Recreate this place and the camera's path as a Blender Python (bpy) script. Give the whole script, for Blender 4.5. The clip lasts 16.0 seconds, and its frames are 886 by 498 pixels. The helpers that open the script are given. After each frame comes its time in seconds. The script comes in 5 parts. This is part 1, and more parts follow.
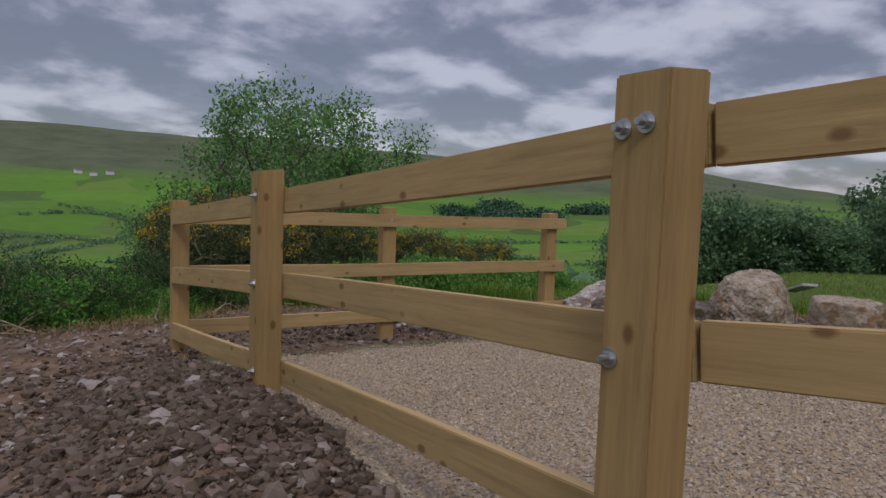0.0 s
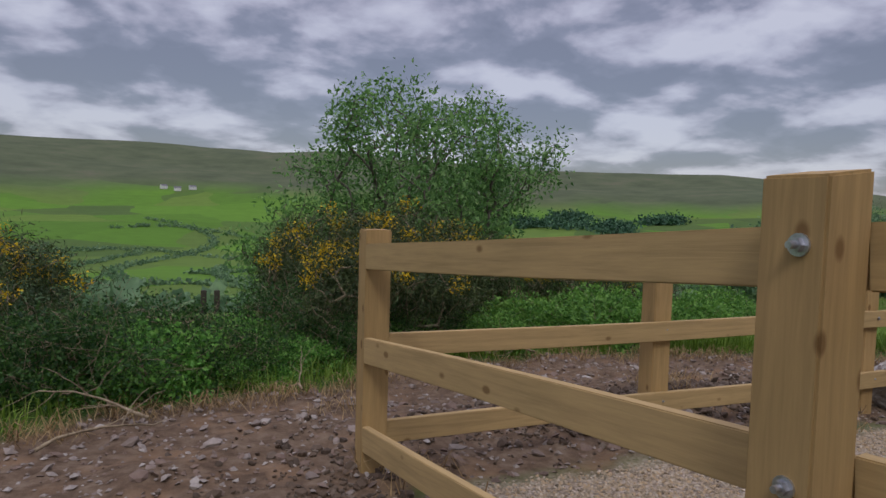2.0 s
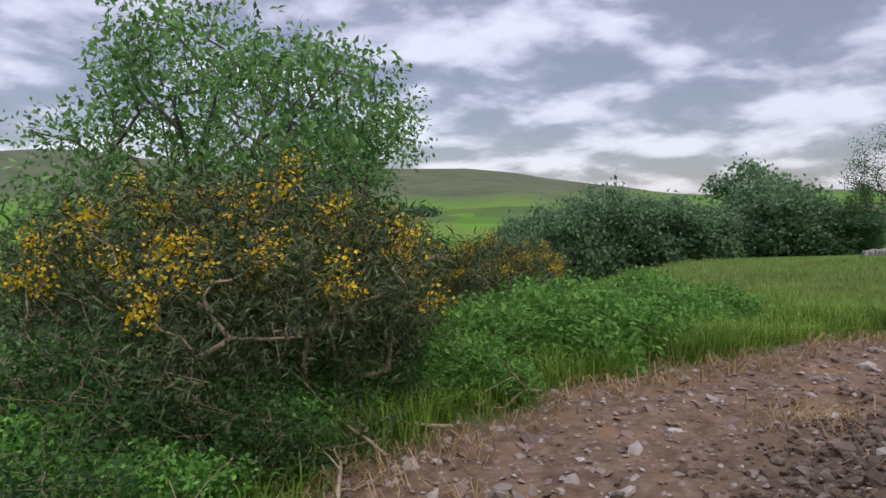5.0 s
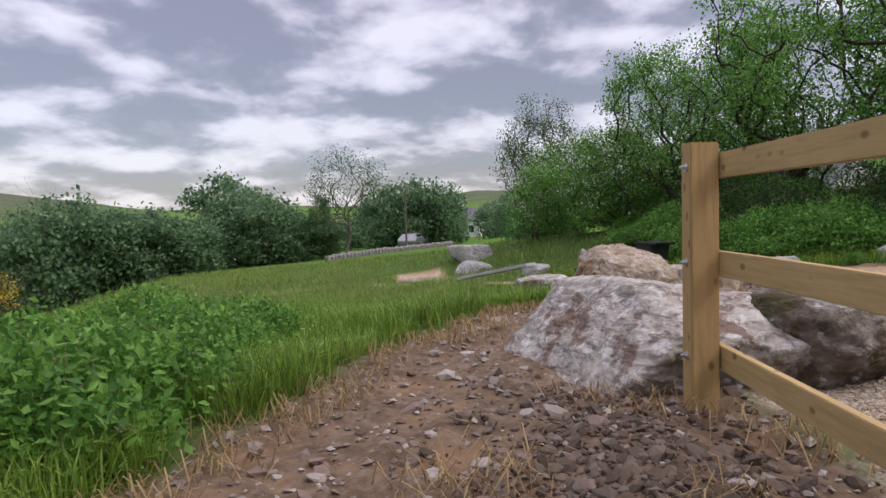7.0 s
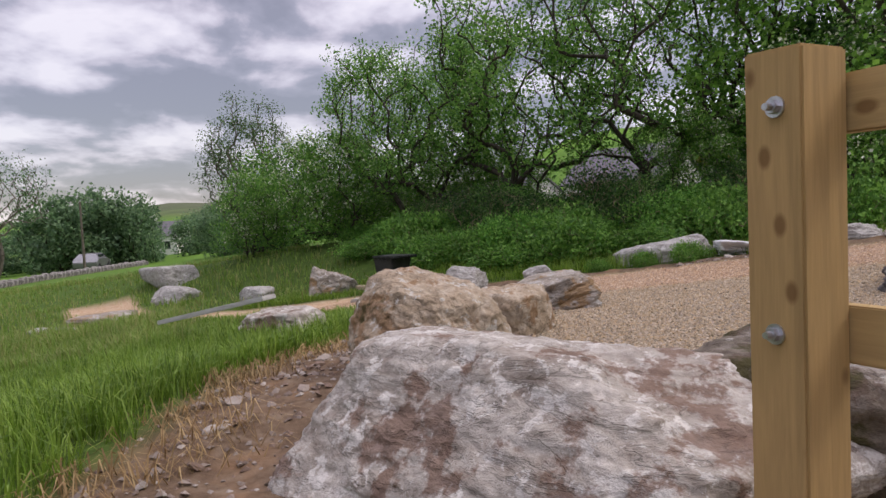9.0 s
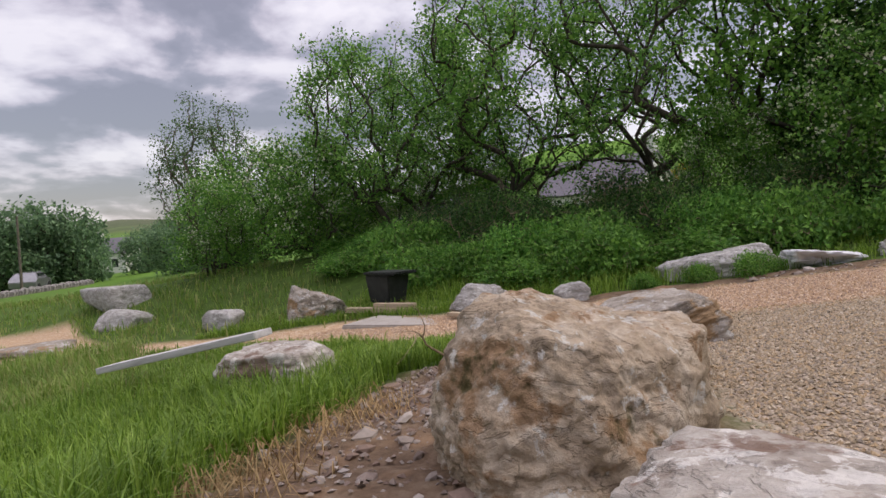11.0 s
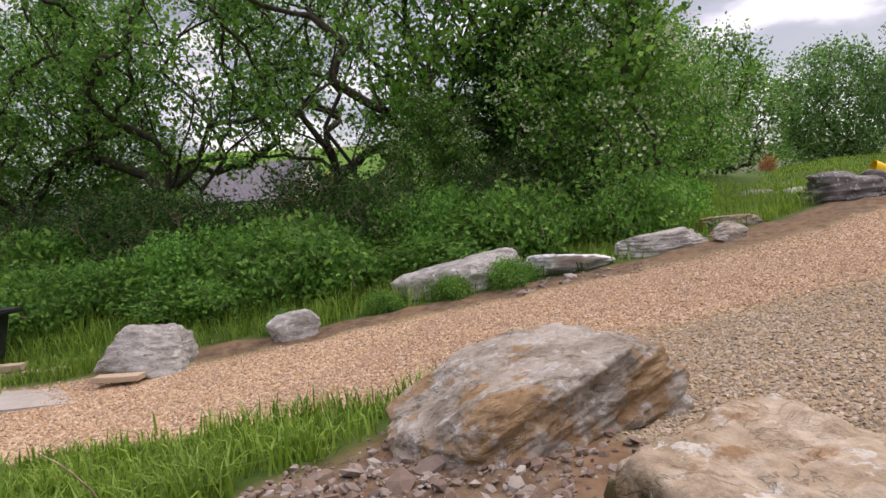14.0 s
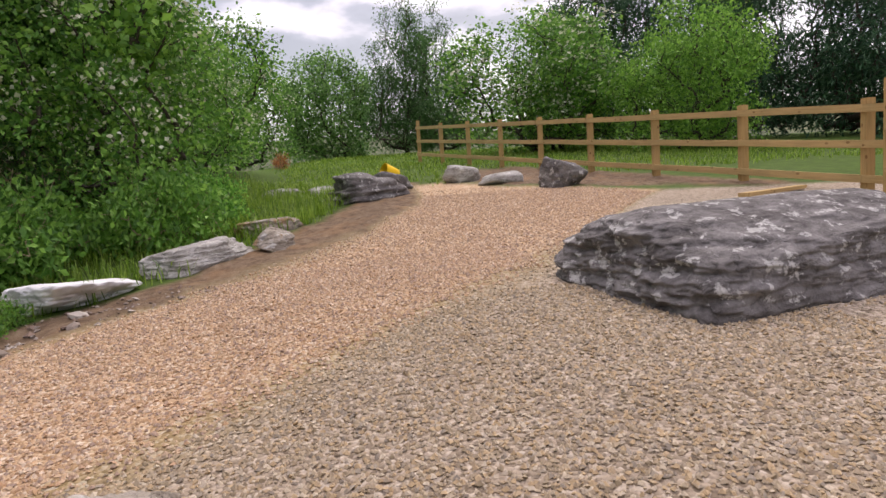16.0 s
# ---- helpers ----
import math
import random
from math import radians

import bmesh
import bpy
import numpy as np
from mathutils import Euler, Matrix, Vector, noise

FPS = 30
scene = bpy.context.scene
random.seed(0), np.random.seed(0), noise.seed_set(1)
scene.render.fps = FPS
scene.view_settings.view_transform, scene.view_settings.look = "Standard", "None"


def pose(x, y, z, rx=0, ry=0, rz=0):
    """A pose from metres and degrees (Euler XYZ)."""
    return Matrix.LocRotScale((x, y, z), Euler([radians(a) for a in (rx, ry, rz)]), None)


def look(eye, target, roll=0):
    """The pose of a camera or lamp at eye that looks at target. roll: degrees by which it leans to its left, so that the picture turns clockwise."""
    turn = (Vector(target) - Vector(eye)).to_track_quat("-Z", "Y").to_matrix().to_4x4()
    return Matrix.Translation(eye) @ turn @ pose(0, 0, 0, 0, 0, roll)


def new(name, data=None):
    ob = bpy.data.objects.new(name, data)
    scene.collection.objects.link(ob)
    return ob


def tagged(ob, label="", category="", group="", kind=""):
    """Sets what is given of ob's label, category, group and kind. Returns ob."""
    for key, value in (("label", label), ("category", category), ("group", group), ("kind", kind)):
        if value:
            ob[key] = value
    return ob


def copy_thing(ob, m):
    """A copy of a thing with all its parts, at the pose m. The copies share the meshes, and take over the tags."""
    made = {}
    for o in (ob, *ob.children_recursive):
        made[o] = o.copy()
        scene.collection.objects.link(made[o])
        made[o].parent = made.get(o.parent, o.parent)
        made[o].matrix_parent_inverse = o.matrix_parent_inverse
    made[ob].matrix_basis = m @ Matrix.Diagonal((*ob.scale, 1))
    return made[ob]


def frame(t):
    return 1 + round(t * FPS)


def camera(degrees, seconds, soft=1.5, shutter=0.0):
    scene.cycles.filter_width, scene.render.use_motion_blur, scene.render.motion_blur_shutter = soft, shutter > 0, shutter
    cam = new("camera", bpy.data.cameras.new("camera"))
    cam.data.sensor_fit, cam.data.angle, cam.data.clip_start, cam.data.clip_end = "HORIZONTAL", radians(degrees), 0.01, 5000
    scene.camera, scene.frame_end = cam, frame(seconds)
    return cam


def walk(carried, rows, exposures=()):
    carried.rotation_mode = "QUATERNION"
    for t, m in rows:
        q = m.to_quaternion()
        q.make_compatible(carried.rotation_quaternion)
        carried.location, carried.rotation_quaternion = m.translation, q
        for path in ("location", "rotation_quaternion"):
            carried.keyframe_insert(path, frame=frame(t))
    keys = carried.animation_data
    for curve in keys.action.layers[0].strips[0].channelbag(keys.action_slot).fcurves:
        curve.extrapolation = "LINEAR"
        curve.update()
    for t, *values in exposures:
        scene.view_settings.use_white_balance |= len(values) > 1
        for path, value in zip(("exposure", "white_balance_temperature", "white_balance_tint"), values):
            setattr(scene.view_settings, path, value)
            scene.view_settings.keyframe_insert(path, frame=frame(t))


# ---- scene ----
cam = camera(69.4, 16.0)
PATH = [
    (0, (-0.561, -6.237, 1.537), (0.375, -4.476, 1.389), 2.1),
    (0.5, (-0.783, -5.53, 1.515), (0.013, -3.701, 1.377), 2.3),
    (1, (-0.825, -4.841, 1.498), (-0.057, -3.0, 1.358), 1.8),
    (1.5, (-0.88, -4.16, 1.552), (-0.119, -2.314, 1.434), 1.6),
    (2, (-0.948, -3.454, 1.577), (-0.204, -1.602, 1.458), 1.7),
    (2.5, (-1.033, -2.765, 1.512), (-0.281, -0.916, 1.395), 1.5),
    (3, (-0.986, -2.112, 1.525), (-0.26, -0.252, 1.41), 1.6),
    (3.2, (-0.985, -1.869, 1.468), (-0.255, -0.009, 1.353), 1.3),
    (5.5, (-0.659, 0.577, 1.256), (0.976, 1.721, 1.129), -0.9),
    (6, (-0.372, 0.877, 1.181), (1.493, 1.588, 1.053), -1.2),
    (6.5, (0.259, 1.245, 1.1), (2.238, 1.497, 0.978), -1.9),
    (7, (0.83, 1.444, 1.093), (2.826, 1.514, 0.986), -1.6),
    (7.5, (1.35, 1.637, 1.092), (3.338, 1.438, 0.99), -1.5),
    (8, (1.92, 1.664, 1.099), (3.835, 1.096, 0.995), -1.8),
    (8.5, (2.639, 1.581, 1.143), (4.507, 0.873, 1.042), -2.4),
    (9, (3.315, 1.517, 1.105), (5.141, 0.708, 1.0), -2.7),
    (11.5, (6.035, 1.436, 1.0), (7.766, 0.435, 0.955), -3.1),
    (12, (6.58, 1.325, 0.968), (8.227, 0.19, 0.933), -3.3),
    (12.5, (7.01, 1.198, 0.943), (8.521, -0.111, 0.897), -3.6),
    (13, (7.471, 0.957, 1.004), (8.869, -0.472, 0.945), -3.7),
    (13.5, (7.884, 0.695, 1.018), (9.127, -0.87, 0.944), -3.7),
    (14, (8.207, 0.313, 0.979), (9.219, -1.41, 0.888), -3.7),
    (14.5, (8.464, -0.078, 1.015), (9.216, -1.928, 0.9), -3.5),
    (15, (8.704, -0.517, 1.068), (9.145, -2.463, 0.936), -3.1),
    (15.5, (8.785, -0.856, 1.109), (8.85, -2.848, 0.943), -3.7),
    (16, (8.744, -1.114, 1.119), (8.354, -3.064, 0.91), -3.7),
]
walk(cam, [(t, look(eye, target, roll)) for t, eye, target, roll in PATH],
     exposures=[(0.0, -0.82, 6450, 13), (3.2, -0.45, 6450, 14), (6.0, 0.0, 6600, 14), (9.0, 0.0, 7050, 16),
                (11.3, 0.0, 7200, 14), (12.5, 0.24, 7400, 15), (16.0, 0.33, 7550, 15)])

# ---- sky, sun ----
SUN_EL, SUN_AZ = 48, 205          # degrees; azimuth clockwise from +y
world = bpy.data.worlds.new("overcast_sky")
scene.world = world
world.use_nodes = True
wn, wl = world.node_tree.nodes, world.node_tree.links
wn.clear()


def wnode(kind, **props):
    n = wn.new(kind)
    for k, v in props.items():
        if k == "operation":
            n.operation = v
        elif k == "blend_type":
            n.blend_type = v
        elif k == "data_type":
            n.data_type = v
    return n


sky = wn.new("ShaderNodeTexSky")
sky.sky_type, sky.sun_disc = "NISHITA", False
sky.sun_elevation, sky.sun_rotation = radians(SUN_EL), radians(SUN_AZ)
tc = wn.new("ShaderNodeTexCoord")
sep = wn.new("ShaderNodeSeparateXYZ")
wl.new(tc.outputs["Generated"], sep.inputs[0])
lift = wnode("ShaderNodeMath", operation="ADD")
lift.inputs[1].default_value = 0.27
zpos = wnode("ShaderNodeMath", operation="MAXIMUM")
zpos.inputs[1].default_value = 0.0
wl.new(sep.outputs[2], zpos.inputs[0])
wl.new(zpos.outputs[0], lift.inputs[0])
plane = wnode("ShaderNodeVectorMath", operation="DIVIDE")
comb = wn.new("ShaderNodeCombineXYZ")
for i in range(3):
    wl.new(lift.outputs[0], comb.inputs[i])
wl.new(tc.outputs["Generated"], plane.inputs[0])
wl.new(comb.outputs[0], plane.inputs[1])
n1 = wn.new("ShaderNodeTexNoise")
n1.inputs["Scale"].default_value, n1.inputs["Detail"].default_value, n1.inputs["Roughness"].default_value = 2.5, 7, 0.5
n1.inputs["Distortion"].default_value = 0.15
wl.new(plane.outputs[0], n1.inputs["Vector"])
# the same field a little higher up, so that bases darken and tops catch the light
above = wnode("ShaderNodeVectorMath", operation="MULTIPLY")
above.inputs[1].default_value = (0.93, 0.93, 0.93)
wl.new(plane.outputs[0], above.inputs[0])
n2 = wn.new("ShaderNodeTexNoise")
n2.inputs["Scale"].default_value, n2.inputs["Detail"].default_value, n2.inputs["Roughness"].default_value = 2.5, 4, 0.5
wl.new(above.outputs[0], n2.inputs["Vector"])
relief = wnode("ShaderNodeMath", operation="SUBTRACT")
wl.new(n1.outputs[0], relief.inputs[0])
wl.new(n2.outputs[0], relief.inputs[1])
mixn = wnode("ShaderNodeMath", operation="MULTIPLY_ADD")
mixn.inputs[1].default_value = 0.75
wl.new(relief.outputs[0], mixn.inputs[0])
wl.new(n1.outputs[0], mixn.inputs[2])
ramp = wn.new("ShaderNodeValToRGB")
els = ramp.color_ramp.elements
els[0].position, els[0].color = 0.37, (0.19, 0.185, 0.235, 1)
els[1].position, els[1].color = 0.71, (0.68, 0.675, 0.76, 1)
for p, c in ((0.465, (0.25, 0.245, 0.31, 1)), (0.54, (0.42, 0.40, 0.485, 1)), (0.61, (0.555, 0.545, 0.64, 1))):
    e = els.new(p)
    e.color = c
wl.new(mixn.outputs[0], ramp.inputs[0])
# the cloud deck glows more towards the zenith
cube = wnode("ShaderNodeMath", operation="POWER")
cube.inputs[1].default_value = 3.0
wl.new(zpos.outputs[0], cube.inputs[0])
low = wnode("ShaderNodeMath", operation="MULTIPLY_ADD")
low.inputs[1].default_value, low.inputs[2].default_value = 0.35, 0.88
wl.new(zpos.outputs[0], low.inputs[0])
zen = wnode("ShaderNodeMath", operation="MULTIPLY_ADD")
zen.inputs[1].default_value = 4.0
wl.new(cube.outputs[0], zen.inputs[0])
wl.new(low.outputs[0], zen.inputs[2])
deck = wnode("ShaderNodeVectorMath", operation="SCALE")
wl.new(ramp.outputs[0], deck.inputs[0])
wl.new(zen.outputs[0], deck.inputs["Scale"])
clear = wnode("ShaderNodeVectorMath", operation="SCALE")
clear.inputs["Scale"].default_value = 0.05
wl.new(sky.outputs[0], clear.inputs[0])
total = wnode("ShaderNodeVectorMath", operation="ADD")
wl.new(deck.outputs[0], total.inputs[0])
wl.new(clear.outputs[0], total.inputs[1])
bg = wn.new("ShaderNodeBackground")
bg.inputs["Strength"].default_value = 1.0
wl.new(total.outputs[0], bg.inputs["Color"])
wout = wn.new("ShaderNodeOutputWorld")
wl.new(bg.outputs[0], wout.inputs[0])

sun = new("sun", bpy.data.lights.new("sun", "SUN"))
sun.data.energy, sun.data.angle, sun.data.color = 1.1, radians(14), (1.0, 0.96, 0.9)
_az, _el = radians(SUN_AZ), radians(SUN_EL)
sun.matrix_world = look((0, 0, 30), (-math.sin(_az) * math.cos(_el), -math.cos(_az) * math.cos(_el), 30 - math.sin(_el)))


# ---- materials ----
class Mat:
    """A small wrapper that wires procedural node materials."""

    def __init__(self, name, rough=0.85, metal=0.0, spec=0.3):
        self.m = bpy.data.materials.new(name)
        self.m.use_nodes = True
        self.n, self.l = self.m.node_tree.nodes, self.m.node_tree.links
        self.p = self.n["Principled BSDF"]
        self.p.inputs["Roughness"].default_value = rough
        self.p.inputs["Metallic"].default_value = metal
        self.p.inputs["Specular IOR Level"].default_value = spec
        self.tc = self.n.new("ShaderNodeTexCoord")

    def coords(self, scale=(1, 1, 1), out="Object"):
        m = self.n.new("ShaderNodeMapping")
        m.inputs["Scale"].default_value = scale
        self.l.new(self.tc.outputs[out], m.inputs[0])
        return m.outputs[0]

    def noise(self, scale, detail=4, rough=0.55, vec=None, dist=0.0):
        n = self.n.new("ShaderNodeTexNoise")
        n.inputs["Scale"].default_value, n.inputs["Detail"].default_value = scale, detail
        n.inputs["Roughness"].default_value, n.inputs["Distortion"].default_value = rough, dist
        self.l.new(vec if vec is not None else self.coords(), n.inputs["Vector"])
        return n.outputs[0]

    def voronoi(self, scale, feature="F1", vec=None, out="Distance"):
        n = self.n.new("ShaderNodeTexVoronoi")
        n.feature = feature
        n.inputs["Scale"].default_value = scale
        self.l.new(vec if vec is not None else self.coords(), n.inputs["Vector"])
        return n.outputs[out]

    def ramp(self, fac, *stops):
        r = self.n.new("ShaderNodeValToRGB")
        e = r.color_ramp.elements
        while len(e) < len(stops):
            e.new(0.5)
        for k, (p, c) in zip(e, stops):
            k.position = p
            k.color = (*c, 1) if not isinstance(c, (int, float)) else (c, c, c, 1)
        self.l.new(fac, r.inputs[0])
        return r.outputs[0]

    def mix(self, fac, a, b, kind="MIX"):
        x = self.n.new("ShaderNodeMix")
        x.data_type, x.blend_type = "RGBA", kind
        for v, i in ((fac, 0), (a, 6), (b, 7)):
            if isinstance(v, (int, float)):
                x.inputs[i].default_value = v
            elif isinstance(v, tuple):
                x.inputs[i].default_value = (*v, 1)
            else:
                self.l.new(v, x.inputs[i])
        return x.outputs[2]

    def math(self, op, a, b=0.0):
        x = self.n.new("ShaderNodeMath")
        x.operation = op
        for v, i in ((a, 0), (b, 1)):
            if isinstance(v, (int, float)):
                x.inputs[i].default_value = v
            else:
                self.l.new(v, x.inputs[i])
        return x.outputs[0]

    def attr(self, name):
        a = self.n.new("ShaderNodeAttribute")
        a.attribute_name = name
        return a.outputs["Fac"]

    def island(self):
        return self.n.new("ShaderNodeNewGeometry").outputs["Random Per Island"]

    def rand(self):
        return self.n.new("ShaderNodeObjectInfo").outputs["Random"]

    def color(self, c):
        self.l.new(c, self.p.inputs["Base Color"])
        return self

    def bump(self, height, strength=0.5, dist=0.02):
        b = self.n.new("ShaderNodeBump")
        b.inputs["Strength"].default_value, b.inputs["Distance"].default_value = strength, dist
        self.l.new(height, b.inputs["Height"])
        self.l.new(b.outputs[0], self.p.inputs["Normal"])
        return self

    def glow_through(self, c, amount=0.35):
        """Light passes through thin leaves."""
        t = self.n.new("ShaderNodeBsdfTranslucent")
        self.l.new(c, t.inputs["Color"])
        x = self.n.new("ShaderNodeMixShader")
        x.inputs[0].default_value = amount
        self.l.new(self.p.outputs[0], x.inputs[1])
        self.l.new(t.outputs[0], x.inputs[2])
        self.l.new(x.outputs[0], self.n["Material Output"].inputs["Surface"])
        return self


def leaf_mat(name, dark, mid, light, rough=0.55, amount=0.45):
    m = Mat(name, rough, spec=0.35)
    c = m.ramp(m.island(), (0.0, dark), (0.5, mid), (1.0, light))
    big = m.noise(0.9, 2, vec=m.coords(out="Object"))
    c = m.mix(0.45, c, m.ramp(big, (0.35, (0.55, 0.6, 0.5)), (0.65, (1.15, 1.15, 1.0))), "MULTIPLY")
    return m.color(c).glow_through(c, amount).m


def wood_mat(name, tone, along):
    """Pressure-treated softwood; along: the axis of the grain."""
    m = Mat(name, 0.75, spec=0.25)
    stretch = [9.0, 9.0, 9.0]
    stretch[along] = 0.55
    off = m.n.new("ShaderNodeVectorMath")
    off.operation = "ADD"
    r3 = m.n.new("ShaderNodeCombineXYZ")
    r = m.math("MULTIPLY", m.rand(), 37.0)
    for i in range(3):
        m.l.new(r, r3.inputs[i])
    m.l.new(m.tc.outputs["Object"], off.inputs[0])
    m.l.new(r3.outputs[0], off.inputs[1])
    mp = m.n.new("ShaderNodeMapping")
    mp.inputs["Scale"].default_value = stretch
    m.l.new(off.outputs[0], mp.inputs[0])
    grain = m.noise(3.2, 6, 0.6, mp.outputs[0], 0.6)
    fine = m.noise(16, 3, 0.6, mp.outputs[0])
    lo = tuple(v * 0.8 for v in tone)
    hi = tuple(min(1, v * 1.12) for v in tone)
    c = m.ramp(grain, (0.3, lo), (0.5, tone), (0.72, hi))
    c = m.mix(0.2, c, m.ramp(fine, (0.3, 0.55), (0.7, 1.1)), "MULTIPLY")
    kn = [8.0, 8.0, 8.0]
    kn[along] = 5.0
    km = m.n.new("ShaderNodeMapping")
    km.inputs["Scale"].default_value = kn
    m.l.new(off.outputs[0], km.inputs[0])
    knot = m.voronoi(1.0, vec=km.outputs[0])
    c = m.mix(m.ramp(knot, (0.10, 0.8), (0.17, 0.0)), c, tuple(v * f for v, f in zip(tone, (0.38, 0.30, 0.25))))
    blot = m.noise(1.3, 3, 0.6, off.outputs[0])
    c = m.mix(0.4, c, m.ramp(blot, (0.35, (0.72, 0.74, 0.68)), (0.65, (1.08, 1.05, 1.0))), "MULTIPLY")
    m.color(c).bump(grain, 0.35, 0.004)
    return m.m


def rock_mat(name, base, pale, dark, lichen=(0.62, 0.62, 0.58), lichen_at=0.6, stain=None, moss=0.0, layer=2.2):
    m = Mat(name, 0.9, spec=0.2)
    strata = m.noise(4.5, 8, 0.68, m.coords((1.0, 1.0, layer)), 0.35)
    c = m.ramp(strata, (0.28, dark), (0.46, base), (0.66, pale))
    patch = m.noise(7.5, 7, 0.7, dist=0.2)
    c = m.mix(m.ramp(patch, (lichen_at, 0.0), (lichen_at + 0.03, 1.0)), c, lichen)
    if stain:
        st = m.noise(2.6, 7, 0.68)
        c = m.mix(m.ramp(st, (0.52, 0.0), (0.57, 0.85)), c, stain)
    if moss:
        ms = m.noise(2.3, 5, 0.7)
        c = m.mix(m.ramp(ms, (0.66 - moss, 0.0), (0.72 - moss, 0.9)), c, (0.06, 0.055, 0.018))
    crack = m.math("ABSOLUTE", m.math("SUBTRACT", m.noise(2.2, 6, 0.6, m.coords((1.0, 1.3, layer * 1.6)), 0.6), 0.5))
    line = m.ramp(crack, (0.0, 0.0), (0.014, 1.0))
    c = m.mix(0.2, c, line, "MULTIPLY")
    pit = m.noise(26, 5, 0.7)
    c = m.mix(0.5, c, m.ramp(pit, (0.3, 0.55), (0.65, 1.12)), "MULTIPLY")
    h = m.math("ADD", m.math("MULTIPLY", strata, 1.0), m.math("ADD", m.math("MULTIPLY", pit, 0.35), m.math("MULTIPLY", line, 0.14)))
    m.color(c).bump(h, 0.9, 0.035)
    return m.m


M_POST = wood_mat("treated_timber_upright", (0.46, 0.31, 0.135), 2)
M_RAIL = wood_mat("treated_timber_rail", (0.50, 0.355, 0.165), 0)
M_PLANK = wood_mat("pale_plank", (0.50, 0.40, 0.29), 0)
_b = Mat("galvanised_steel", 0.38, 0.9)
M_BOLT = _b.color(_b.ramp(_b.noise(60, 3), (0.3, (0.42, 0.43, 0.45)), (0.7, (0.66, 0.67, 0.7)))).m


def bark_mat(name, a, b):
    m = Mat(name, 0.9)
    n = m.noise(7, 5, 0.65, m.coords((3, 3, 0.7)), 0.4)
    return m.color(m.ramp(n, (0.3, a), (0.7, b))).bump(n, 0.6, 0.02).m


M_BARK = bark_mat("dark_bark", (0.022, 0.018, 0.014), (0.095, 0.08, 0.06))
M_BARKPALE = bark_mat("grey_bark", (0.06, 0.052, 0.042), (0.22, 0.19, 0.15))
M_TWIG = bark_mat("dead_twig", (0.16, 0.12, 0.075), (0.42, 0.34, 0.22))

M_WILLOW = leaf_mat("willow_leaf", (0.067, 0.166, 0.043), (0.145, 0.311, 0.088), (0.293, 0.505, 0.166))
M_HAW = leaf_mat("hawthorn_leaf", (0.053, 0.158, 0.029), (0.121, 0.304, 0.053), (0.292, 0.533, 0.109))
M_HAZEL = leaf_mat("fresh_leaf", (0.075, 0.205, 0.033), (0.169, 0.374, 0.056), (0.318, 0.579, 0.112))
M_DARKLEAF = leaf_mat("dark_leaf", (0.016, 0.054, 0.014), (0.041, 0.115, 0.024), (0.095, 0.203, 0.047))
M_ALDER = leaf_mat("alder_leaf", (0.054, 0.108, 0.046), (0.108, 0.198, 0.082), (0.198, 0.306, 0.134))
M_BRAMBLE = leaf_mat("bramble_leaf", (0.06, 0.185, 0.036), (0.146, 0.38, 0.066), (0.31, 0.60, 0.125))
M_GORSE = leaf_mat("gorse_spine", (0.026, 0.051, 0.018), (0.060, 0.093, 0.030), (0.113, 0.149, 0.048), 0.7, 0.1)
M_CONIFER = leaf_mat("conifer_needle", (0.018, 0.058, 0.032), (0.041, 0.112, 0.058), (0.080, 0.180, 0.090), 0.7, 0.1)
M_LARCH = leaf_mat("larch_needle", (0.042, 0.112, 0.035), (0.084, 0.196, 0.063), (0.140, 0.280, 0.098))
# distance haze is mixed into this paler, greyer hedge green
M_HEDGE = leaf_mat("haze_tinted_hedge_leaf", (0.095, 0.175, 0.095), (0.165, 0.285, 0.15), (0.26, 0.40, 0.205))
M_MEADOW = leaf_mat("meadow_blade", (0.12, 0.24, 0.033), (0.22, 0.34, 0.065), (0.35, 0.33, 0.14), 0.6, 0.4)
M_GRASS = leaf_mat("grass_blade", (0.085, 0.165, 0.018), (0.175, 0.31, 0.035), (0.31, 0.44, 0.085), 0.5, 0.4)
M_DRY = leaf_mat("dry_grass", (0.2, 0.12, 0.055), (0.36, 0.24, 0.115), (0.5, 0.37, 0.2), 0.7, 0.3)
M_YELLOW = leaf_mat("gorse_flower", (0.66, 0.40, 0.008), (0.8, 0.54, 0.012), (0.86, 0.64, 0.03), 0.6, 0.3)
M_WHITEFL = leaf_mat("white_blossom", (0.5, 0.55, 0.38), (0.68, 0.7, 0.56), (0.8, 0.8, 0.72), 0.6, 0.3)
M_NETTLE = leaf_mat("nettle_leaf", (0.062, 0.17, 0.034), (0.135, 0.315, 0.054), (0.26, 0.49, 0.10))
M_RUST = leaf_mat("russet_leaf", (0.3, 0.09, 0.03), (0.45, 0.16, 0.05), (0.6, 0.28, 0.1))

M_ROCKWHITE = rock_mat("pale_schist", (0.385, 0.35, 0.30), (0.54, 0.51, 0.455), (0.20, 0.155, 0.12), (0.60, 0.58, 0.53), 0.54, (0.19, 0.12, 0.085), 0.0, 2.6)
M_ROCKBROWN = rock_mat("mossy_sandstone", (0.37, 0.295, 0.205), (0.53, 0.465, 0.37), (0.17, 0.135, 0.10), (0.52, 0.50, 0.44), 0.57, (0.27, 0.165, 0.085), 0.07, 1.4)
M_ROCKSLAB = rock_mat("grey_brown_slab", (0.30, 0.265, 0.215), (0.46, 0.43, 0.38), (0.13, 0.105, 0.08), (0.46, 0.45, 0.42), 0.56, (0.30, 0.19, 0.09), 0.0)
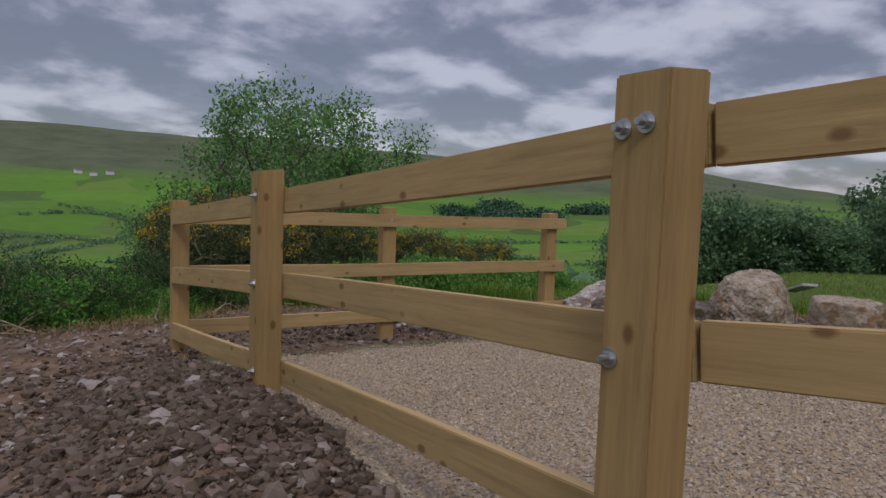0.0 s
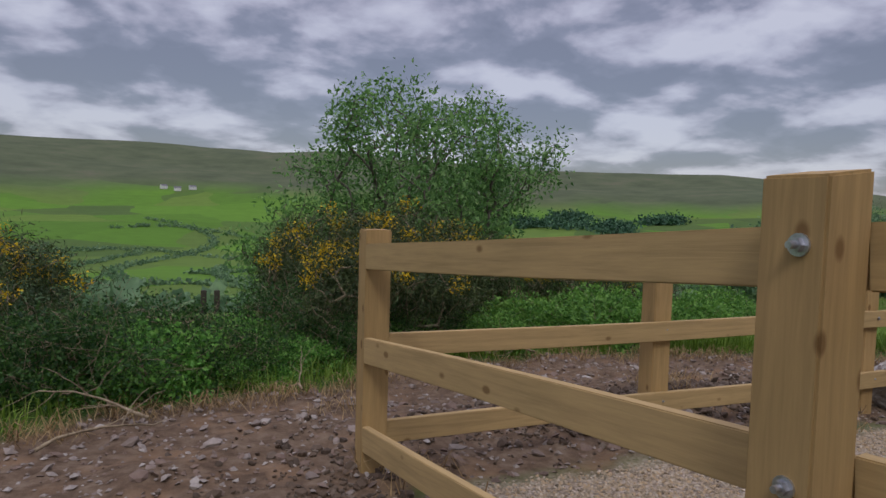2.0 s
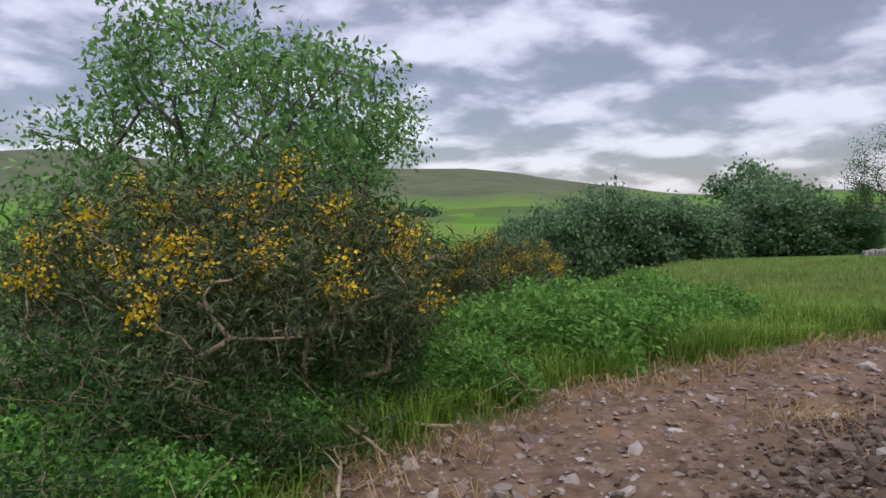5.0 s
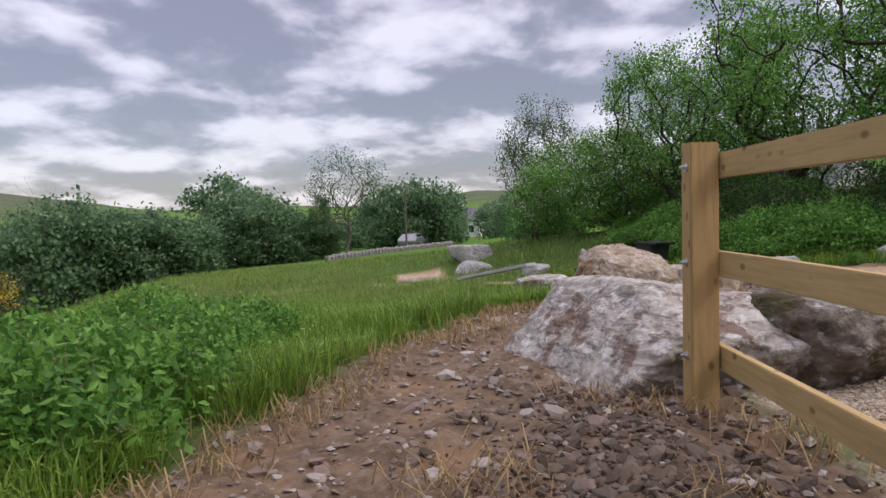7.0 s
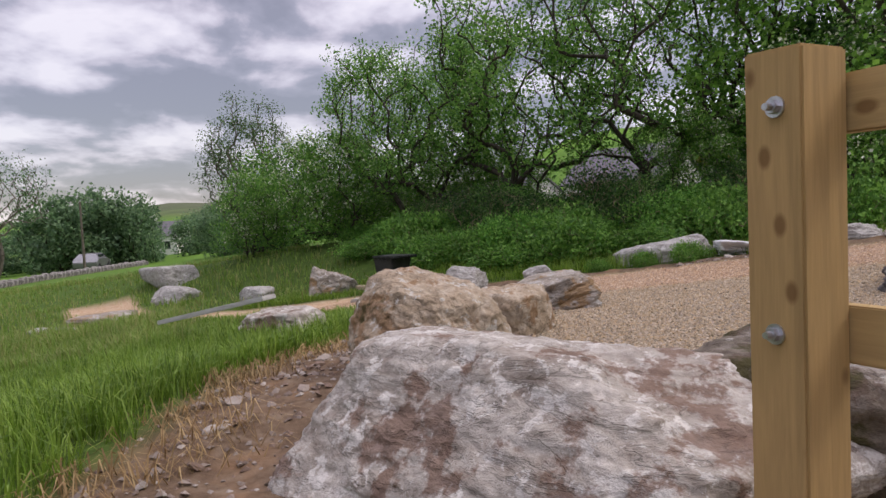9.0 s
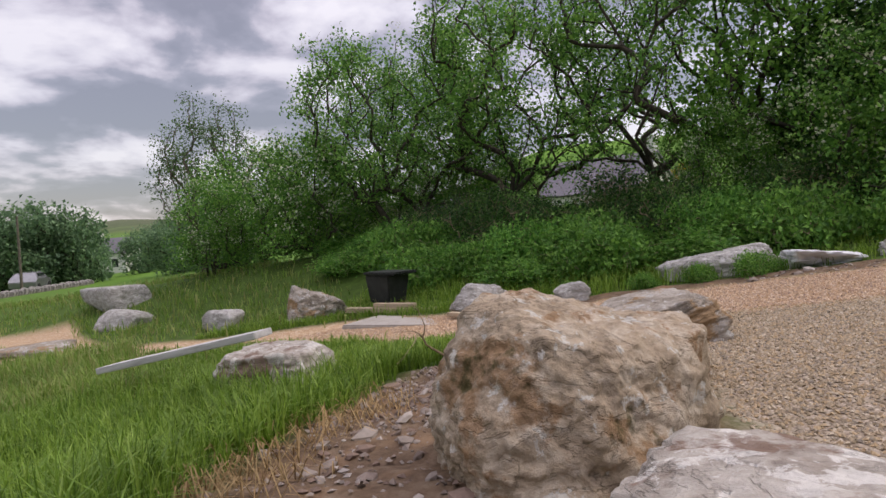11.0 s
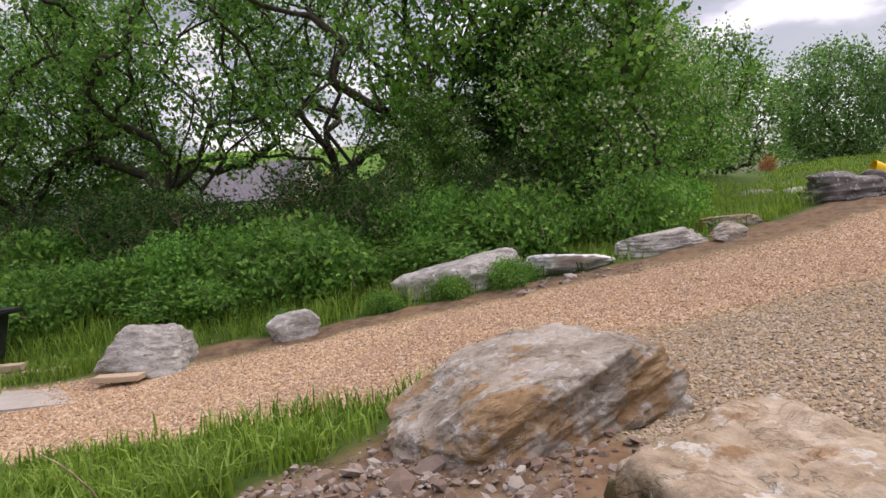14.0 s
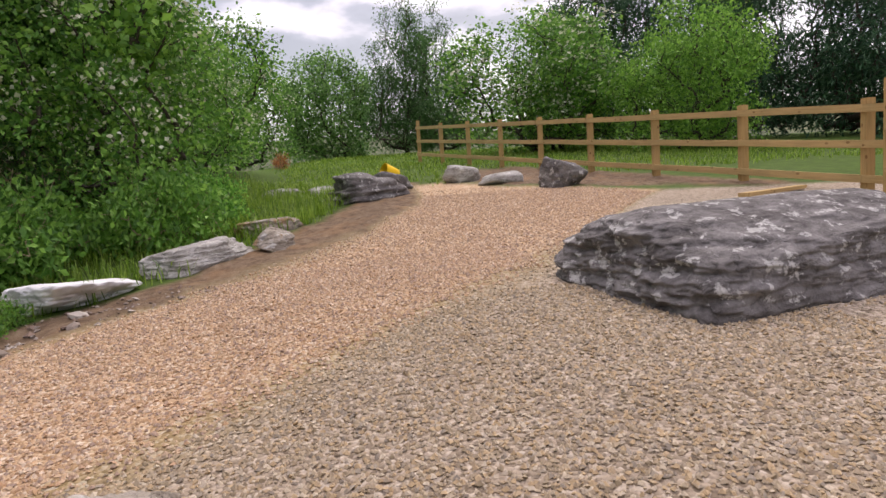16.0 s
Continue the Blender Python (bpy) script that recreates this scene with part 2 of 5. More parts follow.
M_ROCKDARK = rock_mat("dark_lichened_whinstone", (0.15, 0.142, 0.138), (0.26, 0.25, 0.245), (0.05, 0.046, 0.044), (0.46, 0.46, 0.44), 0.57, None, 0.0, 1.3)
# mossy rock; shade under the overhang is painted in as a darker base
M_ROCKSHADEMOSS = rock_mat("shade_toned_mossy_schist", (0.16, 0.135, 0.105), (0.34, 0.31, 0.27), (0.06, 0.05, 0.04), (0.42, 0.41, 0.37), 0.58, (0.10, 0.07, 0.05), 0.12, 1.6)
M_ROCKGREY = rock_mat("grey_boulder", (0.36, 0.35, 0.32), (0.55, 0.54, 0.51), (0.16, 0.15, 0.13), (0.6, 0.6, 0.57), 0.58)
_s = Mat("white_quartz", 0.7)
M_QUARTZ = _s.color(_s.ramp(_s.noise(6, 5), (0.3, (0.55, 0.56, 0.57)), (0.7, (0.8, 0.81, 0.82)))).bump(_s.noise(9, 5), 0.5, 0.02).m


def pebble_mat(name, *cols):
    m = Mat(name, 0.82, spec=0.3)
    step = 1.0 / len(cols)
    c = m.ramp(m.island(), *[(i * step, col) for i, col in enumerate(cols)])
    c = m.mix(0.4, c, m.ramp(m.noise(40, 3), (0.3, 0.6), (0.7, 1.15)), "MULTIPLY")
    return m.color(c).m


M_PEBGREY = pebble_mat("grey_brown_chippings", (0.23, 0.18, 0.112), (0.43, 0.355, 0.245), (0.34, 0.265, 0.17), (0.56, 0.48, 0.36), (0.25, 0.215, 0.17), (0.46, 0.345, 0.205))
M_PEBORANGE = pebble_mat("golden_chippings", (0.46, 0.30, 0.165), (0.56, 0.42, 0.28), (0.38, 0.235, 0.125), (0.66, 0.54, 0.41), (0.50, 0.33, 0.20), (0.34, 0.25, 0.19))
M_PEBSOIL = pebble_mat("soil_stones", (0.16, 0.11, 0.082), (0.31, 0.27, 0.23), (0.13, 0.09, 0.068), (0.42, 0.385, 0.34), (0.21, 0.15, 0.115))
M_CLOD = pebble_mat("soil_clods", (0.092, 0.063, 0.042), (0.135, 0.097, 0.066), (0.108, 0.076, 0.051), (0.19, 0.15, 0.112), (0.078, 0.056, 0.038))


def ground_mat():
    m = Mat("land", 0.95, spec=0.15)
    pos = m.n.new("ShaderNodeNewGeometry").outputs["Position"]

    def at(s):
        k = m.n.new("ShaderNodeMapping")
        k.inputs["Scale"].default_value = (s, s, s)
        m.l.new(pos, k.inputs[0])
        return k.outputs[0]
    w = at(1.0)
    # grass and pasture
    g = m.ramp(m.noise(5, 5, 0.6, w), (0.3, (0.035, 0.062, 0.012)), (0.6, (0.065, 0.115, 0.02)), (0.8, (0.10, 0.14, 0.035)))
    cell = m.n.new("ShaderNodeTexVoronoi")
    cell.inputs["Scale"].default_value = 0.0085
    warp = m.n.new("ShaderNodeTexNoise")
    warp.inputs["Scale"].default_value = 0.006
    m.l.new(pos, warp.inputs["Vector"])
    wv = m.n.new("ShaderNodeVectorMath")
    wv.operation = "MULTIPLY_ADD"
    wv.inputs[1].default_value = (110, 110, 0)
    m.l.new(warp.outputs["Color"], wv.inputs[0])
    m.l.new(pos, wv.inputs[2])
    flat = m.n.new("ShaderNodeVectorMath")
    flat.operation = "MULTIPLY"
    flat.inputs[1].default_value = (1, 1, 0)
    m.l.new(wv.outputs[0], flat.inputs[0])
    m.l.new(flat.outputs[0], cell.inputs["Vector"])
    fs = m.n.new("ShaderNodeSeparateColor")
    m.l.new(cell.outputs["Color"], fs.inputs[0])
    field = m.ramp(fs.outputs[0], (0.0, (0.085, 0.185, 0.022)), (0.35, (0.115, 0.245, 0.026)), (0.6, (0.075, 0.125, 0.034)), (0.8, (0.13, 0.215, 0.036)))
    field = m.mix(0.4, field, m.ramp(m.noise(0.05, 5, 0.6, w), (0.3, 0.7), (0.7, 1.15)), "MULTIPLY")
    moor = m.ramp(m.noise(0.012, 6, 0.65, w), (0.35, (0.075, 0.095, 0.05)), (0.55, (0.105, 0.128, 0.066)), (0.7, (0.135, 0.135, 0.082)))
    pasture = m.mix(m.attr("far"), g, field)
    pasture = m.mix(m.attr("moor"), pasture, moor)
    # bare soil with stones
    soil = m.ramp(m.noise(9, 6, 0.65, w), (0.3, (0.085, 0.056, 0.036)), (0.5, (0.15, 0.103, 0.066)), (0.7, (0.225, 0.17, 0.118)))
    straw = m.ramp(m.noise(2.2, 5, 0.6, w), (0.52, 0.0), (0.66, 0.55))
    soil = m.mix(straw, soil, (0.27, 0.165, 0.09))
    c = m.mix(m.attr("soil"), pasture, soil)
    # chippings
    vg = m.n.new("ShaderNodeTexVoronoi")
    vg.inputs["Scale"].default_value = 46
    m.l.new(pos, vg.inputs["Vector"])
    gs = m.n.new("ShaderNodeSeparateColor")
    m.l.new(vg.outputs["Color"], gs.inputs[0])
    grey = m.ramp(gs.outputs[0], (0.0, (0.19, 0.148, 0.105)), (0.4, (0.33, 0.27, 0.20)), (0.75, (0.41, 0.34, 0.26)), (1.0, (0.49, 0.425, 0.345)))
    gold = m.ramp(gs.outputs[0], (0.0, (0.34, 0.215, 0.12)), (0.4, (0.48, 0.325, 0.19)), (0.75, (0.55, 0.41, 0.27)), (1.0, (0.63, 0.53, 0.42)))
    big = m.ramp(m.noise(0.8, 4, 0.6, w), (0.35, 0.82), (0.65, 1.08))
    grey, gold = m.mix(0.6, grey, big, "MULTIPLY"), m.mix(0.6, gold, big, "MULTIPLY")
    c = m.mix(m.attr("grey"), c, grey)
    c = m.mix(m.attr("gold"), c, gold)
    m.color(c)
    stones = m.math("MULTIPLY", m.math("SUBTRACT", 1.0, vg.outputs["Distance"]), m.math("ADD", m.attr("grey"), m.attr("gold")))
    rough = m.math("MULTIPLY", m.noise(14, 6, 0.7, w), m.math("ADD", m.attr("soil"), 0.3))
    m.bump(m.math("ADD", stones, rough), 0.8, 0.02)
    return m.m


M_GROUND = ground_mat()


# ---- land ----
def sstep(a, b, v):
    t = np.clip((v - a) / (b - a), 0.0, 1.0)
    return t * t * (3 - 2 * t)


def bump(x, y, cx, cy, rx, ry, h, turn=0.0):
    c, s = math.cos(turn), math.sin(turn)
    u, v = ((x - cx) * c + (y - cy) * s) / rx, (-(x - cx) * s + (y - cy) * c) / ry
    return h * np.exp(-(u * u + v * v))


RIDGE_AZ = (-180, -120, -60, -25, -7, 11, 25, 36, 44, 50, 57, 62, 75, 86, 91, 100, 130, 180)
RIDGE_EL = (4.0, 4.0, 4.5, 4.5, 4.4, 4.5, 4.1, 3.5, 3.5, 2.8, 1.7, 1.1, 0.8, 1.1, 1.8, 2.0, 3.0, 4.0)


def ground_z(x, y):
    """Height of the land, near and far."""
    x, y = np.asarray(x, float), np.asarray(y, float)
    r, az = np.hypot(x - 2, y), np.degrees(np.arctan2(x - 2, y))
    # the building plot, tilted gently
    up = np.clip(-y, -3.0, 34.0 - 22.0 * sstep(13, 20, x))
    near = 0.078 * np.where(up > 0, up, 0.5 * up) - 0.075 * np.clip(x - 7.5, 0, 5.5) - 0.018 * np.clip(x - 13.0, 0, 9.0)
    # bank behind the track that carries the trees
    line = (x - 11.4) * 0.62 + (-(y) - 6.4) * 0.78
    near = near + 0.95 * sstep(0.3, 5.0, line) * sstep(-34, -20, y) * (1 - sstep(22, 40, x)) * sstep(8.5, 13.5, x)
    # falling side of the valley, its floor and the far hills
    fall = np.interp(az, (-180, -100, -60, 40, 62, 80, 100, 135, 180), (0, 0, 1, 1, .30, .16, .10, .05, 0))
    out = np.clip(r - 5.0, 0, None)
    z = near - fall * (0.05 * sstep(0, 6, out) * out + 0.11 * np.clip(out - 2, 0, 230))
    # pasture that climbs behind the cottage
    z = z + 0.165 * np.clip(r - 42, 0, 160) * sstep(108, 128, az) * (1 - sstep(158, 172, az))
    ridge = np.tan(np.radians(np.interp(az, RIDGE_AZ, RIDGE_EL))) * 2600 + 1
    rise = sstep(260, 2600, r) ** 1.15
    far = (ridge - z) * rise
    z = z + far
    z = z + np.where(r > 90, 0.012 * np.minimum(r, 1400) * wobble(x, y, 0.0045, 1) * sstep(90, 900, r), 0)
    # spoil heaps beside the new fence
    z = z + bump(x, y, -0.1, -2.6, 0.55, 1.5, 0.34) + bump(x, y, -1.2, 0.2, 1.2, 0.8, 0.08)
    z = z + bump(x, y, 2.9, 0.75, 1.1, 0.42, 0.17) + bump(x, y, 0.5, 0.9, 1.0, 0.5, 0.06)
    z = z + bump(x, y, 9.6, -1.3, 0.9, 0.6, 0.10)
    return z


# ---- mesh helpers ----
def mesh_np(name, verts, faces, mat, smooth=False):
    """A mesh from arrays; faces all have the same number of corners."""
    me = bpy.data.meshes.new(name)
    verts, faces = np.asarray(verts, np.float32), np.asarray(faces, np.int32)
    n, k = faces.shape
    me.vertices.add(len(verts))
    me.vertices.foreach_set("co", verts.ravel())
    me.loops.add(n * k)
    me.loops.foreach_set("vertex_index", faces.ravel())
    me.polygons.add(n)
    me.polygons.foreach_set("loop_start", np.arange(0, n * k, k, dtype=np.int32))
    me.polygons.foreach_set("loop_total", np.full(n, k, np.int32))
    me.polygons.foreach_set("use_smooth", np.full(n, smooth))
    me.update(calc_edges=True)
    me.materials.append(mat)
    return me


def part(name, bm, material, parent, label=""):
    """Links a bmesh or a mesh as one object under a thing or a part."""
    if isinstance(bm, bpy.types.Mesh):
        me = bm
    else:
        me = bpy.data.meshes.new(name)
        bm.to_mesh(me)
        bm.free()
        me.materials.append(material)
    ob = new(name, me)
    ob.parent = parent
    if label:
        ob["label"] = label
    return ob


def thing(name, m, label, category, group="", kind=""):
    ob = new(name)
    ob.empty_display_size = 0.2
    ob.matrix_world = m
    return tagged(ob, label, category, group, kind)


def box(bm, cx, cy, cz, sx, sy, sz, bevel=0.0):
    r = bmesh.ops.create_cube(bm, size=1.0, matrix=Matrix.Translation((cx, cy, cz)) @ Matrix.Diagonal((sx, sy, sz, 1)))
    if bevel:
        es = list({e for v in r["verts"] for e in v.link_edges})
        bmesh.ops.bevel(bm, geom=es, offset=bevel, segments=2, affect="EDGES")
    return bm


def gz(x, y):
    return float(ground_z(x, y))


# ---- plan of the plot ----
GOLD = ((25, 2.4), (21.5, 2.0), (18.6, 1.5), (17.6, 0.4), (16.4, -0.9), (15.4, -2.4), (14.0, -3.2), (12.7, -4.2), (11.9, -4.9), (10.85, -5.85), (9.5, -6.95), (8.3, -8.3),
        (7.15, -10.6), (6.85, -12.2), (6.7, -14.2), (5.9, -14.6), (5.2, -12.7), (4.2, -11.6), (3.4, -10.3), (4.6, -9.0), (6.0, -7.0), (7.15, -5.8), (8.15, -4.95),
        (9.0, -4.2), (9.7, -3.6), (10.25, -2.75), (11.1, -2.3), (12.6, -1.55), (14.2, -1.1), (15.3, -0.2), (16.2, 0.9), (16.9, 2.2), (18.7, 3.3), (25, 4.2))
GREY = ((0.45, -9.5), (0.75, -6.5), (0.42, -3.0), (0.12, -0.6), (0.4, -0.25), (4.6, -0.2), (5.6, -0.6), (7.6, -1.1), (8.6, -1.9), (9.5, -2.9), (10.2, -3.4),
        (9.7, -3.65), (9.0, -4.25), (8.15, -5.0), (7.15, -5.85), (6.0, -7.05), (4.6, -9.05), (3.4, -10.3), (2.0, -9.8))
SOIL = ((-2.6, -9), (-2.5, -3), (-2.5, -0.6), (-2.4, 1.2), (-1.6, 2.1), (-0.5, 2.3), (0.5, 2.2), (1.1, 3.0), (2.0, 3.15), (3.4, 3.05), (5.1, 2.5), (6.1, 2.25),
        (7.2, 1.7), (8.7, 1.1), (9.4, 0.35), (9.9, -0.2), (10.3, -0.7), (10.15, -1.5), (9.95, -2.3), (9.7, -3.0), (9.4, -3.3), (7.6, -1.0), (4.6, -0.2), (0.2, -0.2), (0.5, -3.0), (0.8, -6.5), (0.5, -9.5))
VERGE = ((6.5, -15), (6.6, -12), (7.0, -10.4), (8.2, -8.2), (9.4, -6.85), (10.8, -5.75), (12.7, -4.1), (14.2, -3.2), (14.6, -3.6), (13.0, -4.7),
         (11.2, -6.4), (10.0, -7.45), (9.35, -8.9), (8.6, -10.4), (7.9, -12.2), (7.3, -15))
FENCEFOOT = ((3.0, -10.6), (4.2, -11.9), (5.2, -13.0), (5.9, -15), (5.0, -18), (3.2, -18), (1.3, -9.6), (0.4, -9.3), (0.5, -8.3), (2.0, -9.9))


def inside(poly, x, y, soft=0.06):
    """1 inside a plan outline, 0 outside, blended across its edge."""
    px, py = np.array(poly, float).T
    qx, qy = np.roll(px, -1), np.roll(py, -1)
    odd, best = np.zeros(x.shape, bool), np.full(x.shape, 1e9)
    for ax, ay, bx, by in zip(px, py, qx, qy):
        cross = (ay > y) != (by > y)
        xi = ax + (y - ay) * (bx - ax) / (by - ay if by != ay else 1e-9)
        odd ^= cross & (x < xi)
        ex, ey = bx - ax, by - ay
        t = np.clip(((x - ax) * ex + (y - ay) * ey) / (ex * ex + ey * ey + 1e-12), 0, 1)
        best = np.minimum(best, np.hypot(x - ax - t * ex, y - ay - t * ey))
    d = np.where(odd, best, -best)
    return sstep(-soft, soft, d)


def wobble(x, y, s, k):
    """Cheap smooth noise on arrays."""
    return (np.sin(x * s + 1.3 * k + 1.7 * np.sin(y * s * .7 + k)) * np.cos(y * s * 1.1 - k + 1.3 * np.sin(x * s * .6 + 2 * k))
            + .5 * np.sin(x * s * 2.3 - k) * np.sin(y * s * 2.1 + 2 * k)) / 1.5


def zones(x, y):
    wx, wy = x + 0.07 * wobble(x, y, 5, 1), y + 0.07 * wobble(x, y, 5, 2)
    gold = inside(GOLD, wx, wy, np.where((x < 9.9) & (y > -9.5) & (x + y > -.5), 0.42, 0.12))
    grey = inside(GREY, wx, wy, 0.08) * (1 - gold)
    soil = np.maximum.reduce([inside(SOIL, wx + .12 * wobble(x, y, 2.5, 3), wy + .12 * wobble(x, y, 2.5, 4), 0.15),
                              inside(VERGE, wx, wy, 0.1), inside(FENCEFOOT, wx, wy, 0.2)]) * (1 - grey) * (1 - gold)
    return gold, grey, soil


def land_z(x, y):
    """Ground with its small unevenness, as built."""
    x, y = np.asarray(x, float), np.asarray(y, float)
    gold, grey, soil = zones(x, y)
    lumps = 0.016 * wobble(x, y, 9, 1) + 0.012 * wobble(x, y, 19, 2) + 0.03 * wobble(x, y, 3.1, 3)
    near = np.hypot(x - 6, y + 3) < 30
    return ground_z(x, y) + np.where(near, lumps * (0.25 + soil) * (1 - .75 * (gold + grey)), 0) - 0.03 * (gold + grey) * near


def spaced(lo, hi, step, far, grow):
    mid = np.arange(lo, hi + step / 2, step)
    up, d, v = [], step, hi
    while v < far:
        d = min(d * grow, 130)
        v += d
        up.append(v)
    dn, d, v = [], step, lo
    while v > -far:
        d = min(d * grow, 130)
        v -= d
        dn.append(v)
    return np.r_[dn[::-1], mid, up]


gx, gy = spaced(-3.5, 17.0, 0.12, 3600, 1.13), spaced(-14.0, 4.5, 0.12, 3600, 1.13)
X, Y = np.meshgrid(gx, gy)
X1, Y1 = X.ravel(), Y.ravel()
Z1 = land_z(X1, Y1)
R1 = np.hypot(X1 - 2, Y1)
nx, ny = len(gx), len(gy)
idx = np.arange(nx * ny).reshape(ny, nx)
quads = np.stack([idx[:-1, :-1], idx[:-1, 1:], idx[1:, 1:], idx[1:, :-1]], -1).reshape(-1, 4)
land = mesh_np("ground", np.stack([X1, Y1, Z1], 1), quads, M_GROUND, True)
gold1, grey1, soil1 = zones(X1, Y1)
moor1 = sstep(0.008, 0.03, (Z1 - 1) / np.maximum(R1, 1) + 0.01 * wobble(X1, Y1, 0.006, 2)) * sstep(500, 900, R1)
for nm, val in (("gold", gold1), ("grey", grey1), ("soil", soil1), ("far", sstep(18, 45, R1)), ("moor", moor1)):
    a = land.attributes.new(nm, "FLOAT", "POINT")
    a.data.foreach_set("value", val.astype(np.float32))
ground = tagged(new("ground", land), "green valley land with bare soil and gravel round the plot", "ground", kind="structure")

# ---- fences ----
BOLT = bmesh.new()
bmesh.ops.create_cone(BOLT, cap_ends=True, segments=14, radius1=0.024, radius2=0.024, depth=0.006, matrix=Matrix.Translation((0, 0, 0.003)))
bmesh.ops.create_cone(BOLT, cap_ends=True, segments=6, radius1=0.016, radius2=0.016, depth=0.014, matrix=Matrix.Translation((0, 0, 0.012)))
bmesh.ops.create_cone(BOLT, cap_ends=True, segments=10, radius1=0.009, radius2=0.008, depth=0.02, matrix=Matrix.Translation((0, 0, 0.026)))
BOLT_ME = bpy.data.meshes.new("bolt")
BOLT.to_mesh(BOLT_ME)
BOLT_ME.materials.append(M_BOLT)


def post(parent, x, y, z0, top, size, rz=0.0, slant=0.0, bolts=(), name="post"):
    """A square timber post; bolts: (height, side) with the side as a turn about z."""
    bm = bmesh.new()
    h = top - z0
    box(bm, 0, 0, h / 2, size, size, h, 0.006)
    for v in bm.verts:
        if v.co.z > h * 0.7:
            v.co.z += slant * v.co.x
    ob = part(name, bm, M_POST, parent)
    ob.matrix_world = pose(x, y, z0, 0, 0, rz)
    for z, side, along in bolts:
        b = part("bolt", BOLT_ME, M_BOLT, ob, "galvanised bolt, washer and nut")
        b.matrix_parent_inverse = Matrix.Identity(4)
        b.matrix_basis = pose(0, 0, 0, 0, 0, side) @ pose(size / 2, along, z - z0, 0, 90, 0)
    return ob


def rail(parent, a, b, height, thick):
    """A sawn rail from a to b (centres of its ends)."""
    a, b = Vector(a), Vector(b)
    length = (b - a).length
    bm = bmesh.new()
    box(bm, 0, 0, 0, length, thick, height, 0.004)
    bmesh.ops.subdivide_edges(bm, edges=[e for e in bm.edges if e.calc_length() > length * .5], cuts=6, use_grid_fill=True)
    ph = random.random() * 6
    for v in bm.verts:
        v.co.y += 0.006 * math.sin(v.co.x * 1.3 + ph)
        v.co.z += 0.004 * math.sin(v.co.x * 1.7 + ph)
    ob = part("rail", bm, M_RAIL, parent)
    q = (b - a).to_track_quat("X", "Z")
    ob.matrix_world = Matrix.Translation((a + b) / 2) @ q.to_matrix().to_4x4()
    return ob


S, RH, RT = 0.148, 0.143, 0.045
fence = thing("post_and_rail_fence", pose(0, 0, 0), "new yellow timber post and rail fence with bolted rails", "fence")
P1, P2, P3 = (0.555, -5.165), (0.27, -2.50), (0.055, 0.085)
P4, P5 = (2.15, 0.16), (4.33, 0.175)
P0 = (1.57, -7.9)
post(fence, *P0, gz(*P0) - .3, 2.05, S, 7)
post(fence, *P1, gz(*P1) - .3, 1.845, S, 7, 0.1, [(1.715, 180, -.04), (1.725, 180, .022), (1.19, 180, -.045), (.72, 180, -.04)])
post(fence, *P2, gz(*P2) - .3, 1.68, S, 5, 0.12, [(1.53, 180, 0.02), (1.03, 180, 0.02), (0.52, 180, 0.02)])
post(fence, *P3, gz(*P3) - .3, 1.46, S, 2)
post(fence, *P4, gz(*P4) - .3, 1.45, S, 0)
post(fence, *P5, gz(*P5) - .3, 1.44, S, 0, 0.06, [(1.31, 90, 0.01), (0.80, 90, 0.0), (0.29, 90, 0.0)])
for za, zb, zc, zd in ((1.31, 1.505, 1.71, 1.95), (0.783, 1.015, 1.212, 1.455), (0.27, 0.50, 0.71, 0.95)):
    rail(fence, (0.0, 0.0, za), (P2[0] + S / 2 + RT / 2 + .005, -2.55, zb), RH, RT)
    rail(fence, (P2[0] + S / 2 + RT / 2 + .005, -2.56, zb), (P1[0] + S / 2 + RT / 2 + .02, P1[1] - .05, zc), RH, RT)
    rail(fence, (P1[0] + S / 2 + RT / 2 + .02, P1[1] - .06, zc), (P0[0] + S / 2 + RT / 2 + .02, P0[1], zd), RH, RT)
for z in (1.312, 0.79, 0.285):
    rail(fence, (P3[0] + .02, 0.065, z), (4.505, 0.075, z), RH * .93, RT)
    for x in (2.15, 4.34):
        b = part("bolt", BOLT_ME, M_BOLT, fence, "galvanised bolt head")
        b.matrix_world = pose(x, 0.075 - RT / 2, z + .01, 90, 0, 0) @ Matrix.Diagonal((.6, .6, .4, 1))

track_fence = thing("post_and_rail_fence", pose(0, 0, 0), "long timber post and rail fence beside the gravel track", "fence")
F0, FD, FS = Vector((1.42, -8.42)), Vector((0.21, -0.978)), 2.0
prev = None
for i in range(-1, 9):
    p = F0 + FD * FS * i
    top = 1.86 + 0.085 * FS * i
    post(track_fence, p.x, p.y, gz(p.x, p.y) - .3, top + (.12 if i == 8 else 0), 0.125, -12)
    if prev:
        for dz in (0.13, 0.60, 1.06):
            rail(track_fence, (prev[0] + .08, prev[1], prev[2] - dz), (p.x + .08, p.y, top - dz), 0.105, 0.04)
    prev = (p.x, p.y, top)


